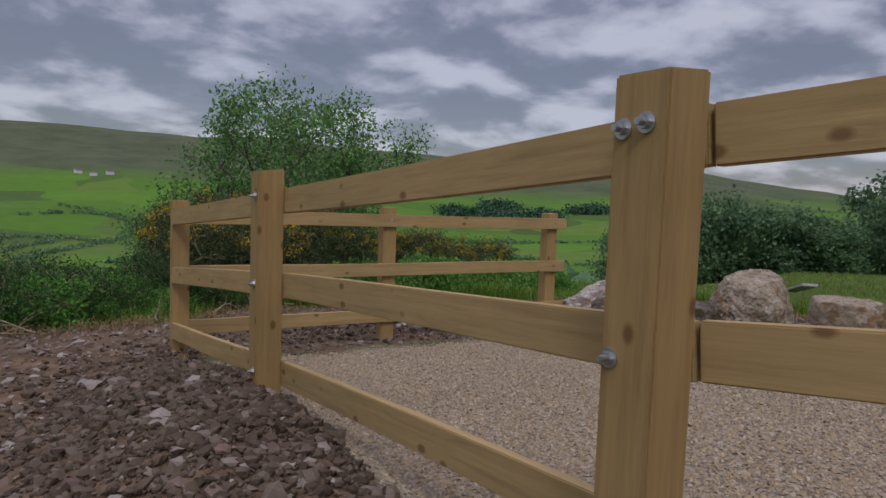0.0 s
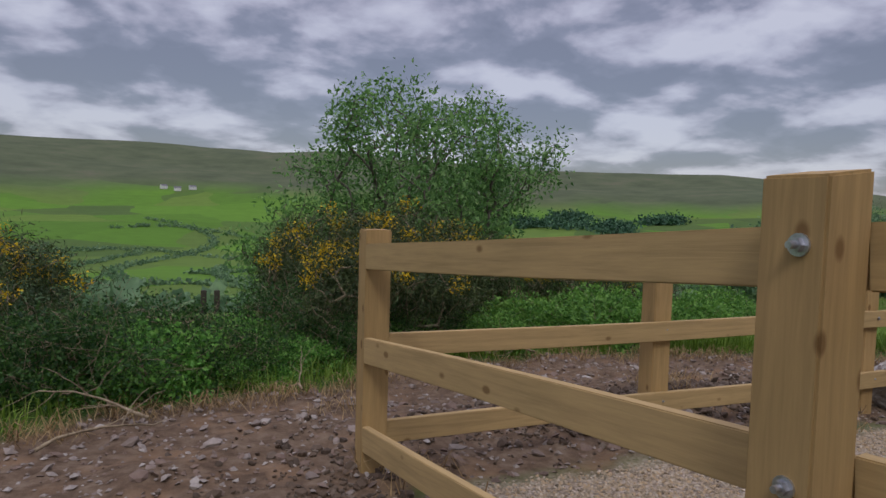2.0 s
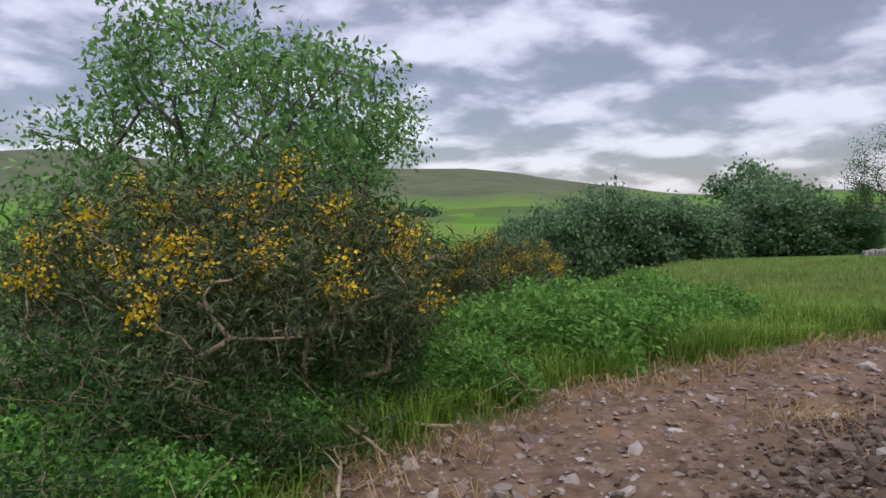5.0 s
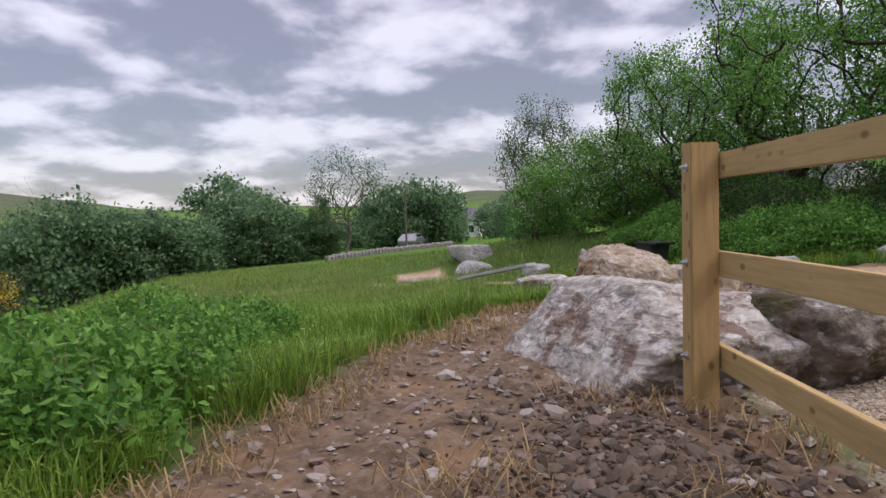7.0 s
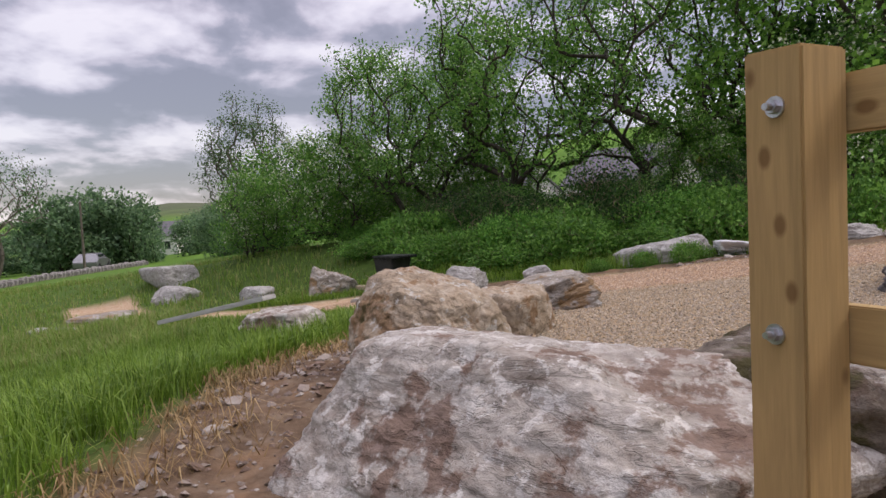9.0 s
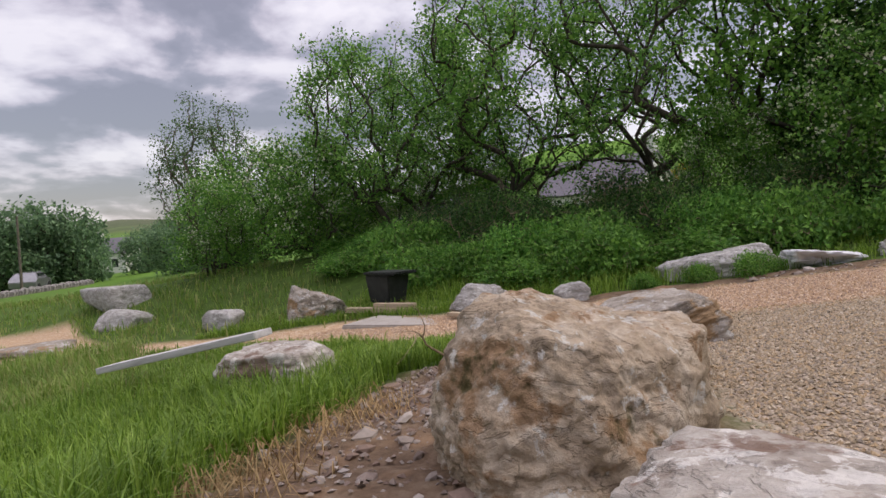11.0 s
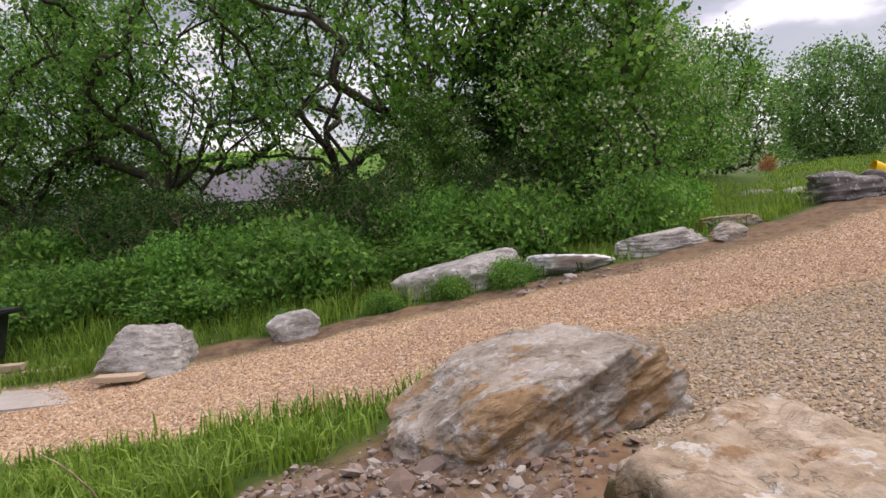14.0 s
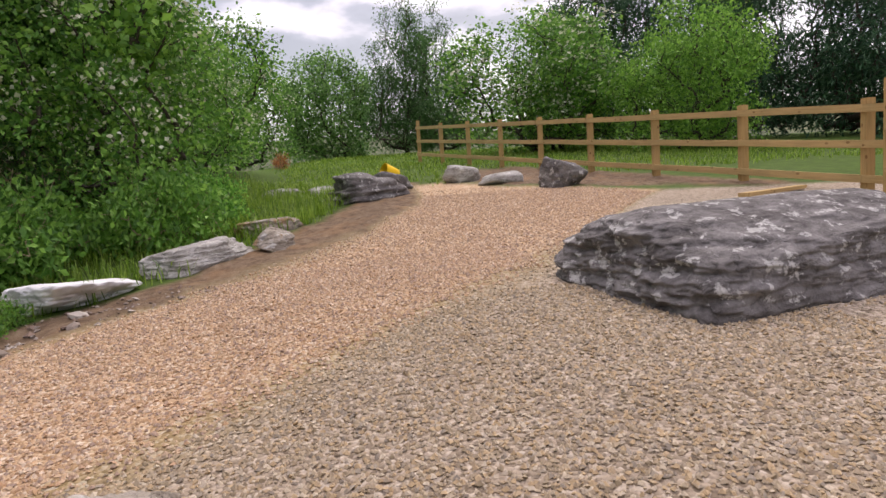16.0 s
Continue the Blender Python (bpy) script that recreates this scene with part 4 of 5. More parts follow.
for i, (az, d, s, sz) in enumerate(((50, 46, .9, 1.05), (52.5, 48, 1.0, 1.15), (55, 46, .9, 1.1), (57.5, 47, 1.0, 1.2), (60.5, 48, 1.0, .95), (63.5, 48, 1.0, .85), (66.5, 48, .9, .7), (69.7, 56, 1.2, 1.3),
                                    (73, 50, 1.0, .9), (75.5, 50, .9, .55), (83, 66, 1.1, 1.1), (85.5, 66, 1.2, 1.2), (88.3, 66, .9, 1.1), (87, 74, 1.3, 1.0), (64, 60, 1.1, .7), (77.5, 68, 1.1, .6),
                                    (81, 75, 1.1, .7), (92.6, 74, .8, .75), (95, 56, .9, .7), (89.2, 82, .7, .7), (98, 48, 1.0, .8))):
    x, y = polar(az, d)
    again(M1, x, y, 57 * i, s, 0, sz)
x, y = polar(77.3, 50)
again(L1, x, y, 0, .6)

WALLWHITE = Mat("white_render", 0.9)
M_WHITE = WALLWHITE.color(WALLWHITE.ramp(WALLWHITE.noise(3, 5), (0.3, (0.62, 0.61, 0.58)), (0.7, (0.8, 0.79, 0.76)))).m
SL = Mat("slate", 0.6)
M_SLATE = SL.color(SL.ramp(SL.noise(7, 5, vec=SL.coords((1, 1, 5))), (0.3, (0.10, 0.095, 0.11)), (0.7, (0.2, 0.19, 0.21)))).m
GL = Mat("window_glass", 0.1, spec=0.6)
M_GLASS = GL.color(GL.ramp(GL.noise(2, 2), (0.3, (0.02, 0.025, 0.03)), (0.7, (0.05, 0.055, 0.06)))).m
ST = Mat("field_stone", 0.9)
M_STONE = ST.color(ST.ramp(ST.voronoi(4, out="Color"), (0.2, (0.12, 0.115, 0.105)), (0.8, (0.3, 0.285, 0.26)))).bump(ST.voronoi(4), 0.8, 0.05).m


def cottage(x, y, z, rz, length, depth, eaves, ridge, label, chimneys=(1,), windows=3):
    t = thing("cottage", pose(x, y, z, 0, 0, rz), label, "house")
    bm = bmesh.new()
    box(bm, 0, 0, eaves / 2 - 1, length, depth, eaves + 2)
    for s in (-1, 1):
        v = [bm.verts.new((s * length / 2, q * depth / 2, eaves)) for q in (-1, 1)] + [bm.verts.new((s * length / 2, 0, ridge))]
        w = [bm.verts.new((s * (length / 2 - .3), k.co.y, k.co.z)) for k in v]
        bm.faces.new(v)
        bm.faces.new(w[::-1])
        for i in range(3):
            j = (i + 1) % 3
            bm.faces.new((v[i], v[j], w[j], w[i]))
    part("wall", bm, M_WHITE, t)
    for s in (-1, 1):
        bm = bmesh.new()
        run = math.hypot(depth / 2 + .25, ridge - eaves + .2)
        box(bm, 0, 0, 0, length + .3, run, .12)
        r = part("roof", bm, M_SLATE, t, "grey slate roof slope")
        r.matrix_parent_inverse = Matrix.Identity(4)
        r.matrix_basis = pose(0, s * (depth / 4 + .1), (eaves + ridge) / 2 + .02, -s * math.degrees(math.atan2(ridge - eaves, depth / 2)), 0, 0)
    for c in chimneys:
        bm = bmesh.new()
        box(bm, c * (length / 2 - .35), 0, ridge + .35, .7, .75, 1.3, .02)
        box(bm, c * (length / 2 - .35), 0, ridge + 1.02, .82, .87, .12, .02)
        part("chimney", bm, M_WHITE, t)
    for i in range(windows):
        wx = (i - (windows - 1) / 2) * length / (windows + .3)
        for s in (-1, 1):
            bm = bmesh.new()
            box(bm, wx, s * (depth / 2 + .03), eaves * .55, .95, .08, 1.2, .01)
            f = part("window", bm, M_WHITE, t)
            bm = bmesh.new()
            box(bm, wx, s * (depth / 2 + .06), eaves * .55, .78, .05, 1.02)
            part("pane", bm, M_GLASS, f)
    return t


hx, hy = polar(90.7, 98)
cottage(hx, hy, gz(hx, hy) - .2, 60, 4.6, 4, 2.8, 4.6, "white rendered cottage at the end of the lane", (1,), 2)
cottage(37.2, -27.4, 0.35, 18, 7.0, 5.5, 2.4, 4.6, "white cottage with grey slate roof behind the trees", (-1,), 4)
cottage(46, -22.0, -1.2, 10, 10, 6, 2.8, 4.8, "low white farm building seen through branches", (-1,), 3)
fx, fy = -18.0, 1380.0
for i, (dx, dy) in enumerate(((0, 0), (28, 10), (-26, 20))):
    cottage(fx + dx, fy + dy, gz(fx + dx, fy + dy) + 2, 15 * i, 13, 7, 4, 7, "pale farmstead far across the valley", (), 3)

# lane wall and a parked car
lane = thing("field_wall", pose(0, 0, 0), "low grey dry stone wall beside the lane", "wall")
wx0, wy0 = polar(78, 44)
wx1, wy1 = polar(89, 62)
for i in range(64):
    t0 = i / 64
    px, py = wx0 + (wx1 - wx0) * t0, wy0 + (wy1 - wy0) * t0
    o = part("stone", rock_mesh("stone", M_STONE, (0.75, 0.5, 0.5 + .1 * (i % 3)), i % 5, 2, .15, .3), M_STONE, lane)
    o.matrix_world = pose(px, py, gz(px, py) + .12, 0, 0, -60 + 20 * (i % 3))
PA = Mat("car_paint", 0.25, 0.3, 0.5)
M_PAINT = PA.color(PA.ramp(PA.noise(3, 2), (0.3, (0.2, 0.205, 0.215)), (0.7, (0.25, 0.255, 0.265)))).m
RB = Mat("rubber", 0.9)
M_RUBBER = RB.color(RB.ramp(RB.noise(20, 3), (0.3, (0.015, 0.015, 0.015)), (0.7, (0.03, 0.03, 0.03)))).m
cx_, cy_ = polar(85.3, 60)
car = thing("car", pose(cx_, cy_, gz(cx_, cy_) - .02, 0, 0, -10), "silver hatchback parked on the lane", "car")
bm = bmesh.new()
prof = ((-2.0, .35), (-2.05, .75), (-1.7, .95), (-1.15, 1.38), (.35, 1.42), (1.05, .98), (1.95, .82), (2.05, .55), (2.0, .32))
ring = [[bm.verts.new((px, s * (.84 if pz < 1 else .62), pz)) for px, pz in prof] for s in (-1, 1)]
for i in range(len(prof)):
    j = (i + 1) % len(prof)
    bm.faces.new((ring[0][i], ring[0][j], ring[1][j], ring[1][i]))
bm.faces.new(ring[0][::-1])
bm.faces.new(ring[1])
bmesh.ops.recalc_face_normals(bm, faces=bm.faces)
bmesh.ops.bevel(bm, geom=list(bm.edges), offset=.05, segments=2, affect="EDGES")
part("body", bm, M_PAINT, car)
for s in (-1, 1):
    bm = bmesh.new()
    box(bm, -.35, s * .76, 1.16, 1.5, .05, .32, .02)
    part("window", bm, M_GLASS, car)
    for wx in (-1.3, 1.3):
        bm = bmesh.new()
        bmesh.ops.create_cone(bm, cap_ends=True, segments=20, radius1=.32, radius2=.32, depth=.2, matrix=pose(wx, s * .8, .3, 90, 0, 0))
        part("wheel", bm, M_RUBBER, car)
# lamp pole by the lane
px, py = polar(84.8, 56)
pole = thing("pole", pose(px, py, gz(px, py)), "thin grey wooden utility pole by the lane", "pole")
bm = bmesh.new()
bmesh.ops.create_cone(bm, cap_ends=True, segments=10, radius1=.1, radius2=.07, depth=5.4, matrix=Matrix.Translation((0, 0, 2.5)))
part("shaft", bm, M_BARKPALE, pole)

# ---- rocks and oddments beside the track ----
def seat(name, mat, x, y, dims, rz, seed, label, sink=.3, **kw):
    return rock(name, mat, x, y, gz(x, y) + dims[2] * (.5 - sink), dims, rz, seed, label, "rock", **kw)


seat("rock", M_ROCKGREY, 11.95, -6.6, (1.7, 1.1, 0.85), 40, 11, "long smooth grey boulder in grass by the track", .45, sub=6, rough=.34, strata=.12, taper=.2, hard=9.0)
seat("rock", M_QUARTZ, 10.95, -7.25, (0.95, 0.6, 0.3), 36, 12, "white quartz slab lying in the verge", .3, sub=6, rough=.4, strata=.3, hard=22.0, cuts=14)
seat("rock", M_ROCKGREY, 10.0, -8.05, (1.2, 0.6, 0.4), 42, 13, "pale flat rock in grass by the track", .4, sub=6, rough=.4, strata=.6, hard=16.0)
seat("rock", M_ROCKSLAB, 9.15, -8.6, (0.6, 0.35, 0.3), 45, 14, "small brownish rock on the bare verge", .3, sub=6, rough=.4, strata=.4, hard=16.0)
seat("rock", M_ROCKSLAB, 9.25, -9.9, (0.95, 0.6, 0.36), 48, 15, "sandy coloured flat rock in the grass", .36, sub=6, rough=.36, strata=.4, hard=16.0)
seat("rock", M_ROCKDARK, 7.75, -12.3, (1.7, 1.0, 0.6), 40, 16, "dark broken rock pile at the bend", .3, sub=5, rough=.3, strata=1.0)
seat("rock", M_ROCKGREY, 9.3, -14.5, (0.7, 0.45, 0.25), 10, 17, "small pale rock in the grass", .25, sub=3)
seat("rock", M_ROCKGREY, 8.5, -14.2, (0.7, 0.45, 0.25), 60, 18, "small pale rock in the grass", .25, sub=3)
seat("rock", M_ROCKGREY, 13.8, -3.45, (1.25, 0.7, 0.58), 42, 19, "rounded whitish rock at the edge of the track", .3, sub=6, rough=.4, strata=.2, hard=14.0, taper=.18)
seat("rock", M_ROCKGREY, 12.85, -4.5, (0.5, 0.4, 0.38), 30, 20, "small grey rock half hidden in grass", .3, sub=6, rough=.36, taper=.15, hard=12.0)
seat("rock", M_ROCKWHITE, 11.1, .14, (1.2, 0.8, 0.8), 30, 21, "long flat pale rock in tall grass", .42, sub=6, rough=.22, strata=.5, hard=18.0, cuts=8, faces=((.05, .08, 1, .33), (-.3, .9, .2, .36)))
seat("rock", M_ROCKSLAB, 17.0, -1.75, (1.1, 0.9, 0.75), 20, 22, "brown earthy rock in grass", .35, sub=6, rough=.4)
seat("rock", M_ROCKGREY, 18.3, -0.45, (1.1, 0.6, 0.5), 30, 23, "pale rock in grass beside the lower track", .25, sub=4)
seat("rock", M_ROCKGREY, 22.4, 1.2, (1.3, 0.8, 0.55), 50, 24, "pale rock in grass beside the lower track", .25, sub=4)
seat("rock", M_ROCKGREY, 25.0, 1.2, (2.6, 1.3, 0.95), 20, 25, "broad grey outcrop in the grass", .3, sub=4)
seat("rock", M_ROCKGREY, 17.5, 3.4, (1.0, 0.5, 0.25), 70, 26, "pale flat rock in the rough grass", .2, sub=4)
seat("rock", M_ROCKSLAB, 20.0, 2.9, (1.4, 0.7, 0.2), 70, 27, "flat sandy rock in the rough grass", .2, sub=4)
seat("rock", M_ROCKDARK, 4.3, -12.0, (1.0, 0.7, 0.7), 20, 29, "dark grey boulder in front of the track fence", .3, sub=6, rough=.36, strata=.3, hard=14.0)
seat("rock", M_ROCKGREY, 5.5, -14.6, (1.1, 0.7, 0.55), 60, 30, "grey boulder near the end of the fence", .3, sub=4)
seat("rock", M_ROCKGREY, 5.0, -13.4, (1.0, 0.6, 0.3), 20, 31, "low flat stone near the fence", .25, sub=4)
rock("boulder", M_ROCKSHADEMOSS, 5.1, -0.92, 0.2, (1.3, 1.15, 0.76), 30, 32, "mossy overhanging boulder on gravel, its shade put into the dark colour", sub=6, rough=.2, strata=.2, fine=.06, hard=14.0, cuts=7,
     faces=((-.75, .1, -.6, .42), (0, 0, 1, .33), (.1, .9, -.3, .55), (-.3, -.8, -.4, .5)))

BIN = Mat("black_plastic", 0.5)
M_BIN = BIN.color(BIN.ramp(BIN.noise(5, 3), (0.3, (0.016, 0.018, 0.018)), (0.7, (0.035, 0.037, 0.037)))).m
bx, by = 16.2, -3.0
compost = thing("compost_bin", pose(bx, by, gz(bx, by) + .12, 0, 0, 25) @ Matrix.Scale(.66, 4), "black plastic compost bin in the brambles", "bin")
bm = bmesh.new()
bmesh.ops.create_cone(bm, cap_ends=True, segments=4, radius1=.5, radius2=.62, depth=.75, matrix=pose(0, 0, .38, 0, 0, 45))
bmesh.ops.bevel(bm, geom=list(bm.edges), offset=.03, segments=2, affect="EDGES")
part("body", bm, M_BIN, compost)
bm = bmesh.new()
box(bm, -.12, 0, .80, 1.15, .98, .08, .03)
part("lid", bm, M_BIN, compost)
CN = Mat("concrete", 0.9)
M_CONC = CN.color(CN.ramp(CN.noise(8, 5), (0.3, (0.34, 0.31, 0.27)), (0.7, (0.44, 0.41, 0.365)))).bump(CN.noise(40, 4), .3, .01).m
bm = bmesh.new()
box(bm, 0, 0, 0, 1.7, 1.2, .12, .02)
slab = new("concrete_slab", bpy.data.meshes.new("concrete_slab"))
bm.to_mesh(slab.data)
bm.free()
slab.data.materials.append(M_CONC)
slab.matrix_world = pose(14.6, -2.65, gz(14.6, -2.65) - .075, -1, 2, 32)
tagged(slab, "grey concrete slab set into the gravel track", "slab")


# white sheeting wrapped round the board, toned down to grey
_w = Mat("greyed_white_sheeting", 0.8)
M_BOARD = _w.color(_w.ramp(_w.noise(5, 6, 0.65, _w.coords((1, 8, 8))), (0.3, (0.38, 0.37, 0.35)), (0.6, (0.56, 0.555, 0.54)))).m


def plank(name, x, y, z, size, rz, label, mat=None, tilt=0):
    bm = bmesh.new()
    box(bm, 0, 0, 0, *size, .006)
    me = bpy.data.meshes.new(name)
    bm.to_mesh(me)
    bm.free()
    me.materials.append(mat or M_PLANK)
    ob = new(name, me)
    ob.matrix_world = pose(x, y, z, 0, tilt, rz)
    return tagged(ob, label, "plank")


plank("plank", 15.5, -2.75, gz(15.5, -2.75) + .05, (1.7, .2, .08), 40, "weathered pale plank lying across the slab")
plank("plank", 15.45, -2.8, gz(15.45, -2.8) + .125, (.75, .16, .07), 40, "short pale plank on top of another")
plank("plank", 13.6, -3.05, gz(13.6, -3.05) + .035, (.42, .16, .05), 30, "short offcut of timber by the track")
plank("board", 10.72, 1.0, .19, (1.45, .24, .05), 46, "long white sheeted board propped in the grass", M_BOARD, 11)
plank("rail_offcut", 2.7, -8.6, gz(2.7, -8.6) + .05, (1.9, .14, .05), 30, "loose sawn rail lying by the fence", M_RAIL)
YB = Mat("yellow_plastic", 0.45)
M_YB = YB.color(YB.ramp(YB.noise(4, 2), (0.3, (0.75, 0.48, 0.01)), (0.7, (0.85, 0.58, 0.02)))).m
kx, ky = 7.2, -13.6
bucket = thing("bucket", pose(kx, ky, gz(kx, ky) + .32, 0, 70, 20), "yellow plastic bucket lying on its side on rocks", "bucket")
bm = bmesh.new()
bmesh.ops.create_cone(bm, cap_ends=False, segments=20, radius1=.12, radius2=.16, depth=.3)
bmesh.ops.create_circle(bm, cap_ends=True, segments=20, radius=.12, matrix=Matrix.Translation((0, 0, -.149)))
bmesh.ops.solidify(bm, geom=list(bm.faces), thickness=.006)
part("pail", bm, M_YB, bucket)
seat("rock", M_ROCKDARK, kx, ky - .1, (.8, .6, .3), 5, 33, "dark rock under the bucket", .2, sub=4)
sx_, sy_ = 3.4, -27.0
stake = thing("stake", pose(sx_, sy_, gz(sx_, sy_)), "thin weathered tree stake in the grass", "stake")
bm = bmesh.new()
bmesh.ops.create_cone(bm, cap_ends=True, segments=8, radius1=.05, radius2=.045, depth=1.5, matrix=Matrix.Translation((0, 0, .5)))
part("shaft", bm, M_TWIG, stake)
# old posts in the field below
for i, (az, d) in enumerate(((1.5, 36), (2.6, 36.4), (7.5, 38))):
    x, y = polar(az, d, -1, -2)
    o = thing("field_post", pose(x, y, gz(x, y)), "old dark field post in pasture", "post", "old field posts")
    bm = bmesh.new()
    box(bm, 0, 0, .5, .3, .3, 1.7, .02)
    part("shaft", bm, M_BARK, o)


# ---- valley hedges ----
def clump_stuff(name, label, pts, mat, w, h, seed, per=46, leaf=1.0):
    rng = np.random.default_rng(seed)
    p = np.array([(x, y, gz(x, y)) for x, y in pts])
    k = np.maximum(1.0, np.hypot(p[:, 0], p[:, 1]) / 400)[:, None] ** .35
    c = np.repeat(p, per, 0)
    kk = np.repeat(k, per, 0)
    off = rng.normal(size=c.shape) * np.array([w, w, h * .35]) * .5
    off[:, 2] = np.abs(off[:, 2]) + h * .12
    V, Fq = leaf_cloud(rng, c + off * kk * rng.uniform(.6, 1.3, (len(c), 1)), .3, 1, leaf * 1.5, .9)
    ob = new(name, mesh_np(name, V, Fq, mat))
    return tagged(ob, label, "hedge", kind="stuff")


rng = np.random.default_rng(5)
hedge = []
for d in (70, 88, 112, 140, 175, 215, 270, 335, 420, 520, 650, 800):
    for az in np.arange(-40, 60, 190 / d):
        r = d * (1 + .07 * math.sin(az * .09 + d) + .05 * math.sin(az * .3 + d))
        if math.sin(az * .21 + d * .7) > -.45:
            hedge.append(polar(az + rng.normal() * .2, r + rng.normal() * 2, 2, 0))
for az in list(range(-34, 58, 4)):
    lo = rng.uniform(80, 420)
    for d in np.arange(lo, lo * rng.uniform(1.6, 2.8), 4.5):
        hedge.append(polar(az + 4 * math.sin(d * .01) + rng.normal() * .15, d, 2, 0))
clump_stuff("hedgerow", "field hedges and small trees in the valley, leaf colour paled for haze", hedge, M_HEDGE, 3.6, 5.5, 6, 16, 1.7)
wood = []
for az0, az1, d0, d1 in ((31, 35, 1050, 1300), (36, 38, 1000, 1150), (39.5, 42, 1150, 1250), (28, 30.5, 1050, 1150)  ):
    for _ in range(70):
        wood.append(polar(rng.uniform(az0, az1), rng.uniform(d0, d1), 2, 0))
clump_stuff("plantation", "dark conifer plantations on the far hillside", wood, M_CONIFER, 14, 14, 7, 30, 3.2)


# ---- grass, straw, stones ----
def blades(name, label, mat, xs, ys, height, width, seed, lean=1.0, droop=.42, category="grass", least=.1):
    rng = np.random.default_rng(seed)
    n = len(xs)
    b = np.stack([xs, ys, land_z(xs, ys) - .01], 1)
    a = rng.uniform(0, 6.283, n)
    d = np.stack([np.cos(a), np.sin(a), 0 * a], 1)
    s = np.stack([-np.sin(a), np.cos(a), 0 * a], 1)
    H = (height * rng.uniform(.5, 1.25, n))[:, None]
    W = (width * rng.uniform(.6, 1.3, n))[:, None]
    le = (lean * rng.uniform(least, 1.0, n))[:, None]
    upv = np.array([0, 0, 1.0])
    m1 = b + upv * H * .55 + d * H * le * .35
    tip = b + upv * H * (1 - droop * le) + d * H * le
    V = np.stack([b - s * W, b + s * W, m1 + s * W * .75, m1 - s * W * .75, tip], 1).reshape(-1, 3)
    i = (np.arange(n) * 5)[:, None]
    tri = np.concatenate([i + [0, 1, 2], i + [0, 2, 3], i + [3, 2, 4]], 0)
    ob = new(name, mesh_np(name, V, tri, mat))
    return tagged(ob, label, category, kind="stuff")


def tufts(rng, x0, x1, y0, y1, n, per, r, keep):
    x, y = rng.uniform(x0, x1, n), rng.uniform(y0, y1, n)
    k = keep(x, y)
    x, y = x[k], y[k]
    x, y = np.repeat(x, per), np.repeat(y, per)
    return x + rng.normal(size=len(x)) * r, y + rng.normal(size=len(y)) * r


def green(x, y):
    g, e, s = zones(x, y)
    return (g + e + s) < .35


rng = np.random.default_rng(77)
x, y = tufts(rng, 1.0, 13.5, 0.6, 6.0, 7500, 11, .06, lambda x, y: green(x, y) & (wobble(x, y, 1.5, 7) > -.75))
k = green(x, y)
blades("tall_grass", "long lush green grass on the bank", M_GRASS, x[k], y[k], .30 + .16 * wobble(x[k], y[k], 1.3, 5), .0048, 1)
x, y = tufts(rng, 9.0, 17.5, -3.4, 1.0, 4600, 10, .06, lambda x, y: green(x, y))
k = green(x, y)
blades("tall_grass", "long bright green grass between the tracks", M_GRASS, x[k], y[k], .16 + .08 * wobble(x[k], y[k], 1.7, 6) + .16 * sstep(-1.6, -.4, y[k]) * (1 - sstep(11.6, 12.4, x[k])), .006, 2)
x, y = tufts(rng, 7.0, 18.0, -16.5, -3.0, 6500, 8, .09, lambda x, y: green(x, y) & (y < -3.2 - (14 - np.minimum(x, 14)) * .1))
k = green(x, y)
blades("verge_grass", "rough green grass below the trees", M_GRASS, x[k], y[k], .28 + .1 * wobble(x[k], y[k], 1.1, 8), .007, 3)
x, y = tufts(rng, 12.0, 42.0, -3.0, 26.0, 9000, 6, .18, green)
blades("meadow_grass", "rough meadow grass on the slope", M_MEADOW, x, y, .24 + .1 * wobble(x, y, .5, 9), .012, 4)
x, y = tufts(rng, 12.5, 17.5, 1.2, 6.5, 2600, 9, .09, green)
blades("tall_grass", "long seeding grass on the slope above the lower track", M_MEADOW, x, y, .36 + .12 * wobble(x, y, .9, 4), .007, 8)
x, y = tufts(rng, -6.0, 1.5, 1.4, 4.2, 700, 9, .08, green)
blades("tall_grass", "rough grass among the brambles", M_GRASS, x, y, .25 + 0 * x, .006, 5)
x, y = tufts(rng, -8.0, 9.5, -36.0, -14.0, 4000, 6, .2, green)
blades("verge_grass", "grass at the head of the track", M_GRASS, x, y, .15 + 0 * x, .014, 6)
# dry straw where the grass was scraped away


def edge(x, y):
    g, e, s = zones(x, y)
    s2 = zones(x, y + .35)[2]
    s3 = zones(x + .3, y + .3)[2]
    return (s > .3) & ((s2 < .5) | (s3 < .5) | (wobble(x, y, 1.7, 3) > .55)) & (y > -.3)


x, y = tufts(rng, -2.6, 10.5, -3.0, 3.2, 3600, 9, .09, edge)
blades("straw", "flattened dry straw and roots on bare soil", M_DRY, x, y, .2 + 0 * x, .004, 7, 1.5, .62, "straw", .6)


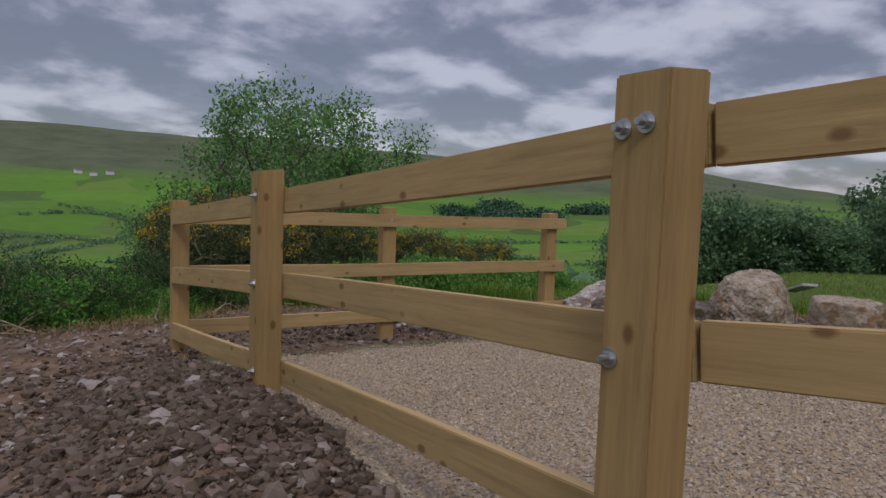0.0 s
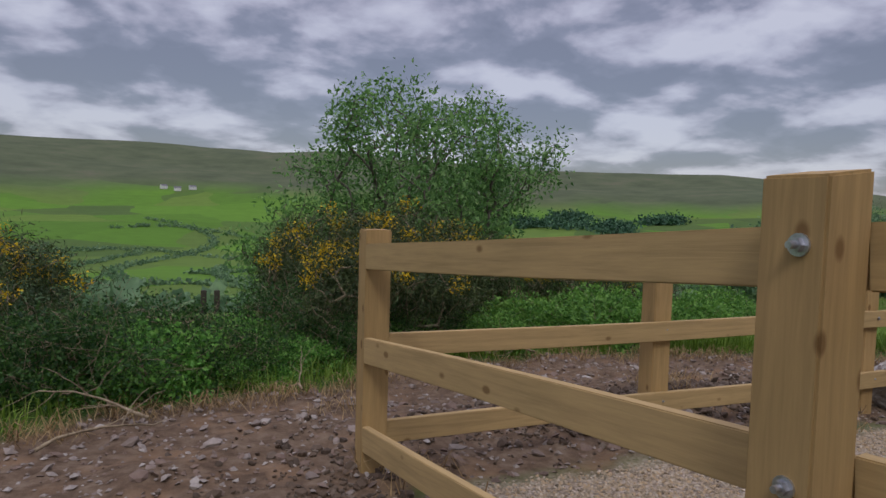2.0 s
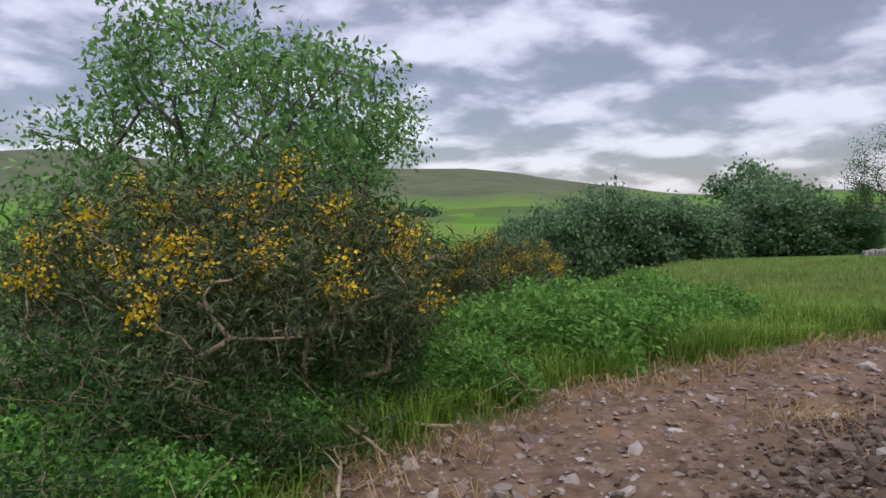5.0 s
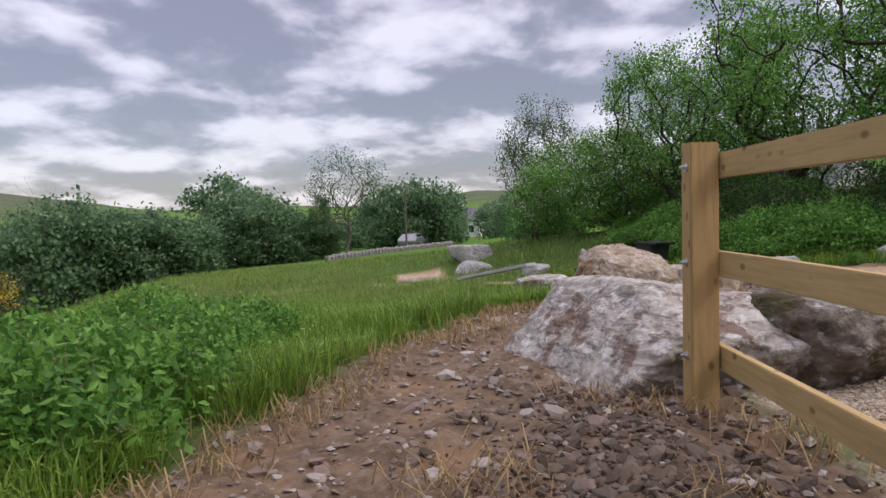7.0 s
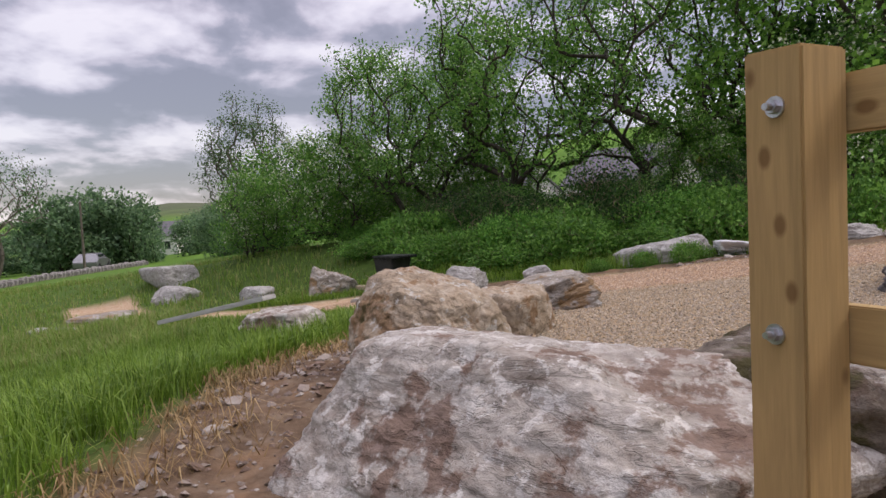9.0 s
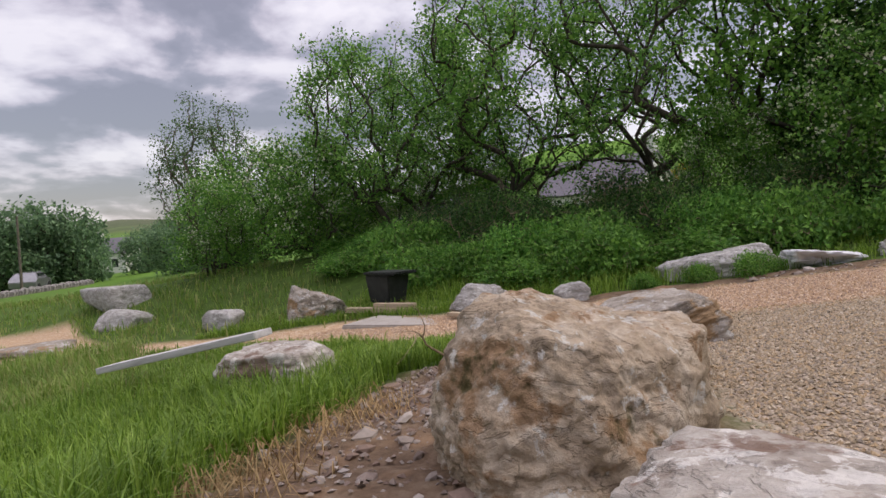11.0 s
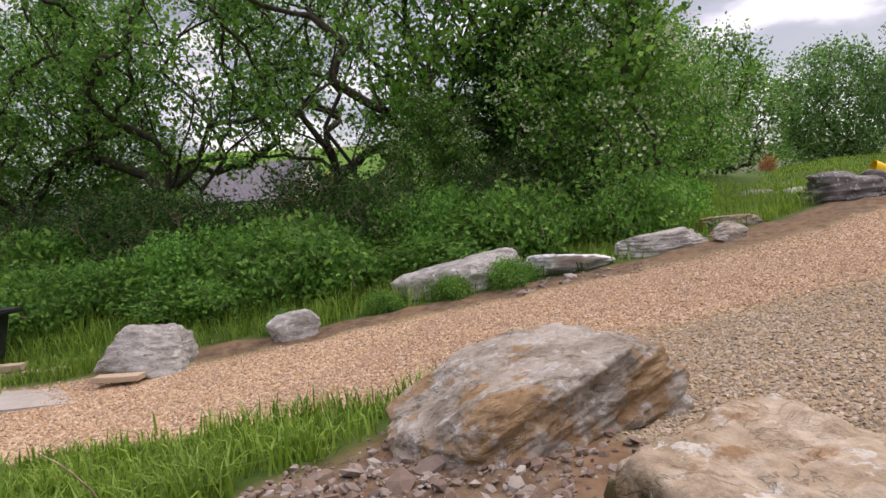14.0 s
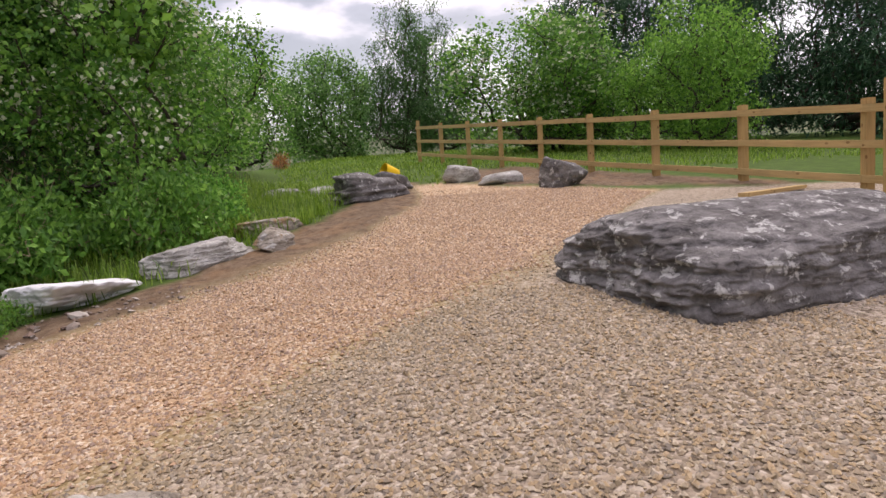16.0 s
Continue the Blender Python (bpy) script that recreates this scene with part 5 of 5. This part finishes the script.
def pebbles(name, label, mat, x, y, r, seed, flat=.62, category="gravel", lift=.35, round_=False):
    """Loose stones, each of its own shape: angular chippings or rounder lumps."""
    rng = np.random.default_rng(seed)
    n = len(x)
    base = np.array([(1, 0, 0), (0, 1, 0), (-1, 0, 0), (0, -1, 0), (0, 0, 1), (0, 0, -1)], float)
    tri = np.array([(0, 1, 4), (1, 2, 4), (2, 3, 4), (3, 0, 4), (1, 0, 5), (2, 1, 5), (3, 2, 5), (0, 3, 5)])
    if round_:
        ico = bmesh.new()
        bmesh.ops.create_icosphere(ico, subdivisions=1, radius=1.0)
        base = np.array([v.co for v in ico.verts])
        tri = np.array([[v.index for v in f.verts] for f in ico.faces])
        ico.free()
    m = len(base)
    P = base[None] * rng.uniform(.8, 1.18, (n, m, 1)) + rng.normal(size=(n, m, 3)) * (.09 if round_ else .13)
    a = rng.uniform(0, 6.283, n)
    c, s = np.cos(a)[:, None], np.sin(a)[:, None]
    px, py = P[:, :, 0] * 1.15, P[:, :, 1]
    tl = rng.normal(size=(n, 1)) * .35
    R = (r * rng.uniform(.55, 1.35, n))[:, None]
    V = np.stack([(px * c - py * s) * R, (px * s + py * c) * R, (P[:, :, 2] * flat + px * tl) * R], -1)
    V += np.stack([x, y, land_z(x, y) + R[:, 0] * flat * lift], -1)[:, None]
    Fq = (np.arange(n) * m)[:, None, None] + tri[None]
    ob = new(name, mesh_np(name, V.reshape(-1, 3), Fq.reshape(-1, 3), mat))
    return tagged(ob, label, category, kind="stuff")


def scatter(x0, x1, y0, y1, n, zone, gate=.5):
    x, y = rng.uniform(x0, x1, n), rng.uniform(y0, y1, n)
    k = zones(x, y)[zone] > rng.uniform(gate - .3, gate + .3, n)
    return x[k], y[k]


xs = [scatter(6.0, 10.2, -5.2, -1.0, 42000, 1), scatter(0.2, 9.0, -8.0, -.2, 24000, 1), scatter(0.2, 4.2, -5.2, -.2, 46000, 1)]
pebbles("gravel", "grey and brown stone chippings on the parking pad", M_PEBGREY, np.concatenate([a[0] for a in xs]), np.concatenate([a[1] for a in xs]), .0108, 11, .8)
xs = [scatter(7.0, 11.5, -7.0, -2.6, 36000, 0), scatter(4.0, 15.0, -13.0, -2.0, 30000, 0), scatter(3.6, 9.6, -12.0, -5.8, 44000, 0), scatter(11.0, 15.2, -5.0, -1.0, 14000, 0)]
pebbles("gravel", "golden stone chippings on the track", M_PEBORANGE, np.concatenate([a[0] for a in xs]), np.concatenate([a[1] for a in xs]), .0108, 12, .8)
x, y = scatter(-2.6, 11, -7.0, 3.2, 23000, 2)
pebbles("soil_stones", "small stones in the bare soil", M_PEBSOIL, x, y, .013 + .018 * rng.random(len(x)) ** 4, 13, .6, "stones")
x, y = scatter(-2.6, 11, -7.0, 3.2, 1700, 2)
pebbles("soil_stones", "larger loose stones in the bare soil", M_PEBSOIL, x, y, .035 + .035 * rng.random(len(x)) ** 3, 14, .6, "stones", .1, True)
hx_ = rng.normal(size=17000) * .5 - .1
hy_ = rng.normal(size=17000) * 1.15 - 2.5
k = (zones(hx_, hy_)[2] > .5)
pebbles("soil_clods", "crumbled clods on the spoil heap", M_CLOD, hx_[k], hy_[k], .008 + .024 * rng.random(k.sum()) ** 4, 15, .85, "soil", .2, True)
hx_, hy_ = rng.normal(size=4500) * 1.0 + 2.9, rng.normal(size=4500) * .35 + .75
k = (zones(hx_, hy_)[2] > .5)
pebbles("soil_clods", "crumbled clods along the fence foot", M_CLOD, hx_[k], hy_[k], .011 + .026 * rng.random(k.sum()) ** 5, 16, .85, "soil", .2, True)
hx_, hy_ = rng.normal(size=5000) * .6 + 9.5, rng.normal(size=5000) * .8 - 1.0
k = (zones(hx_, hy_)[2] > .5)
pebbles("soil_clods", "crumbled soil and small stones between the boulders", M_PEBSOIL, hx_[k], hy_[k], .006 + .022 * rng.random(k.sum()) ** 4, 17, .85, "soil", .2, True)
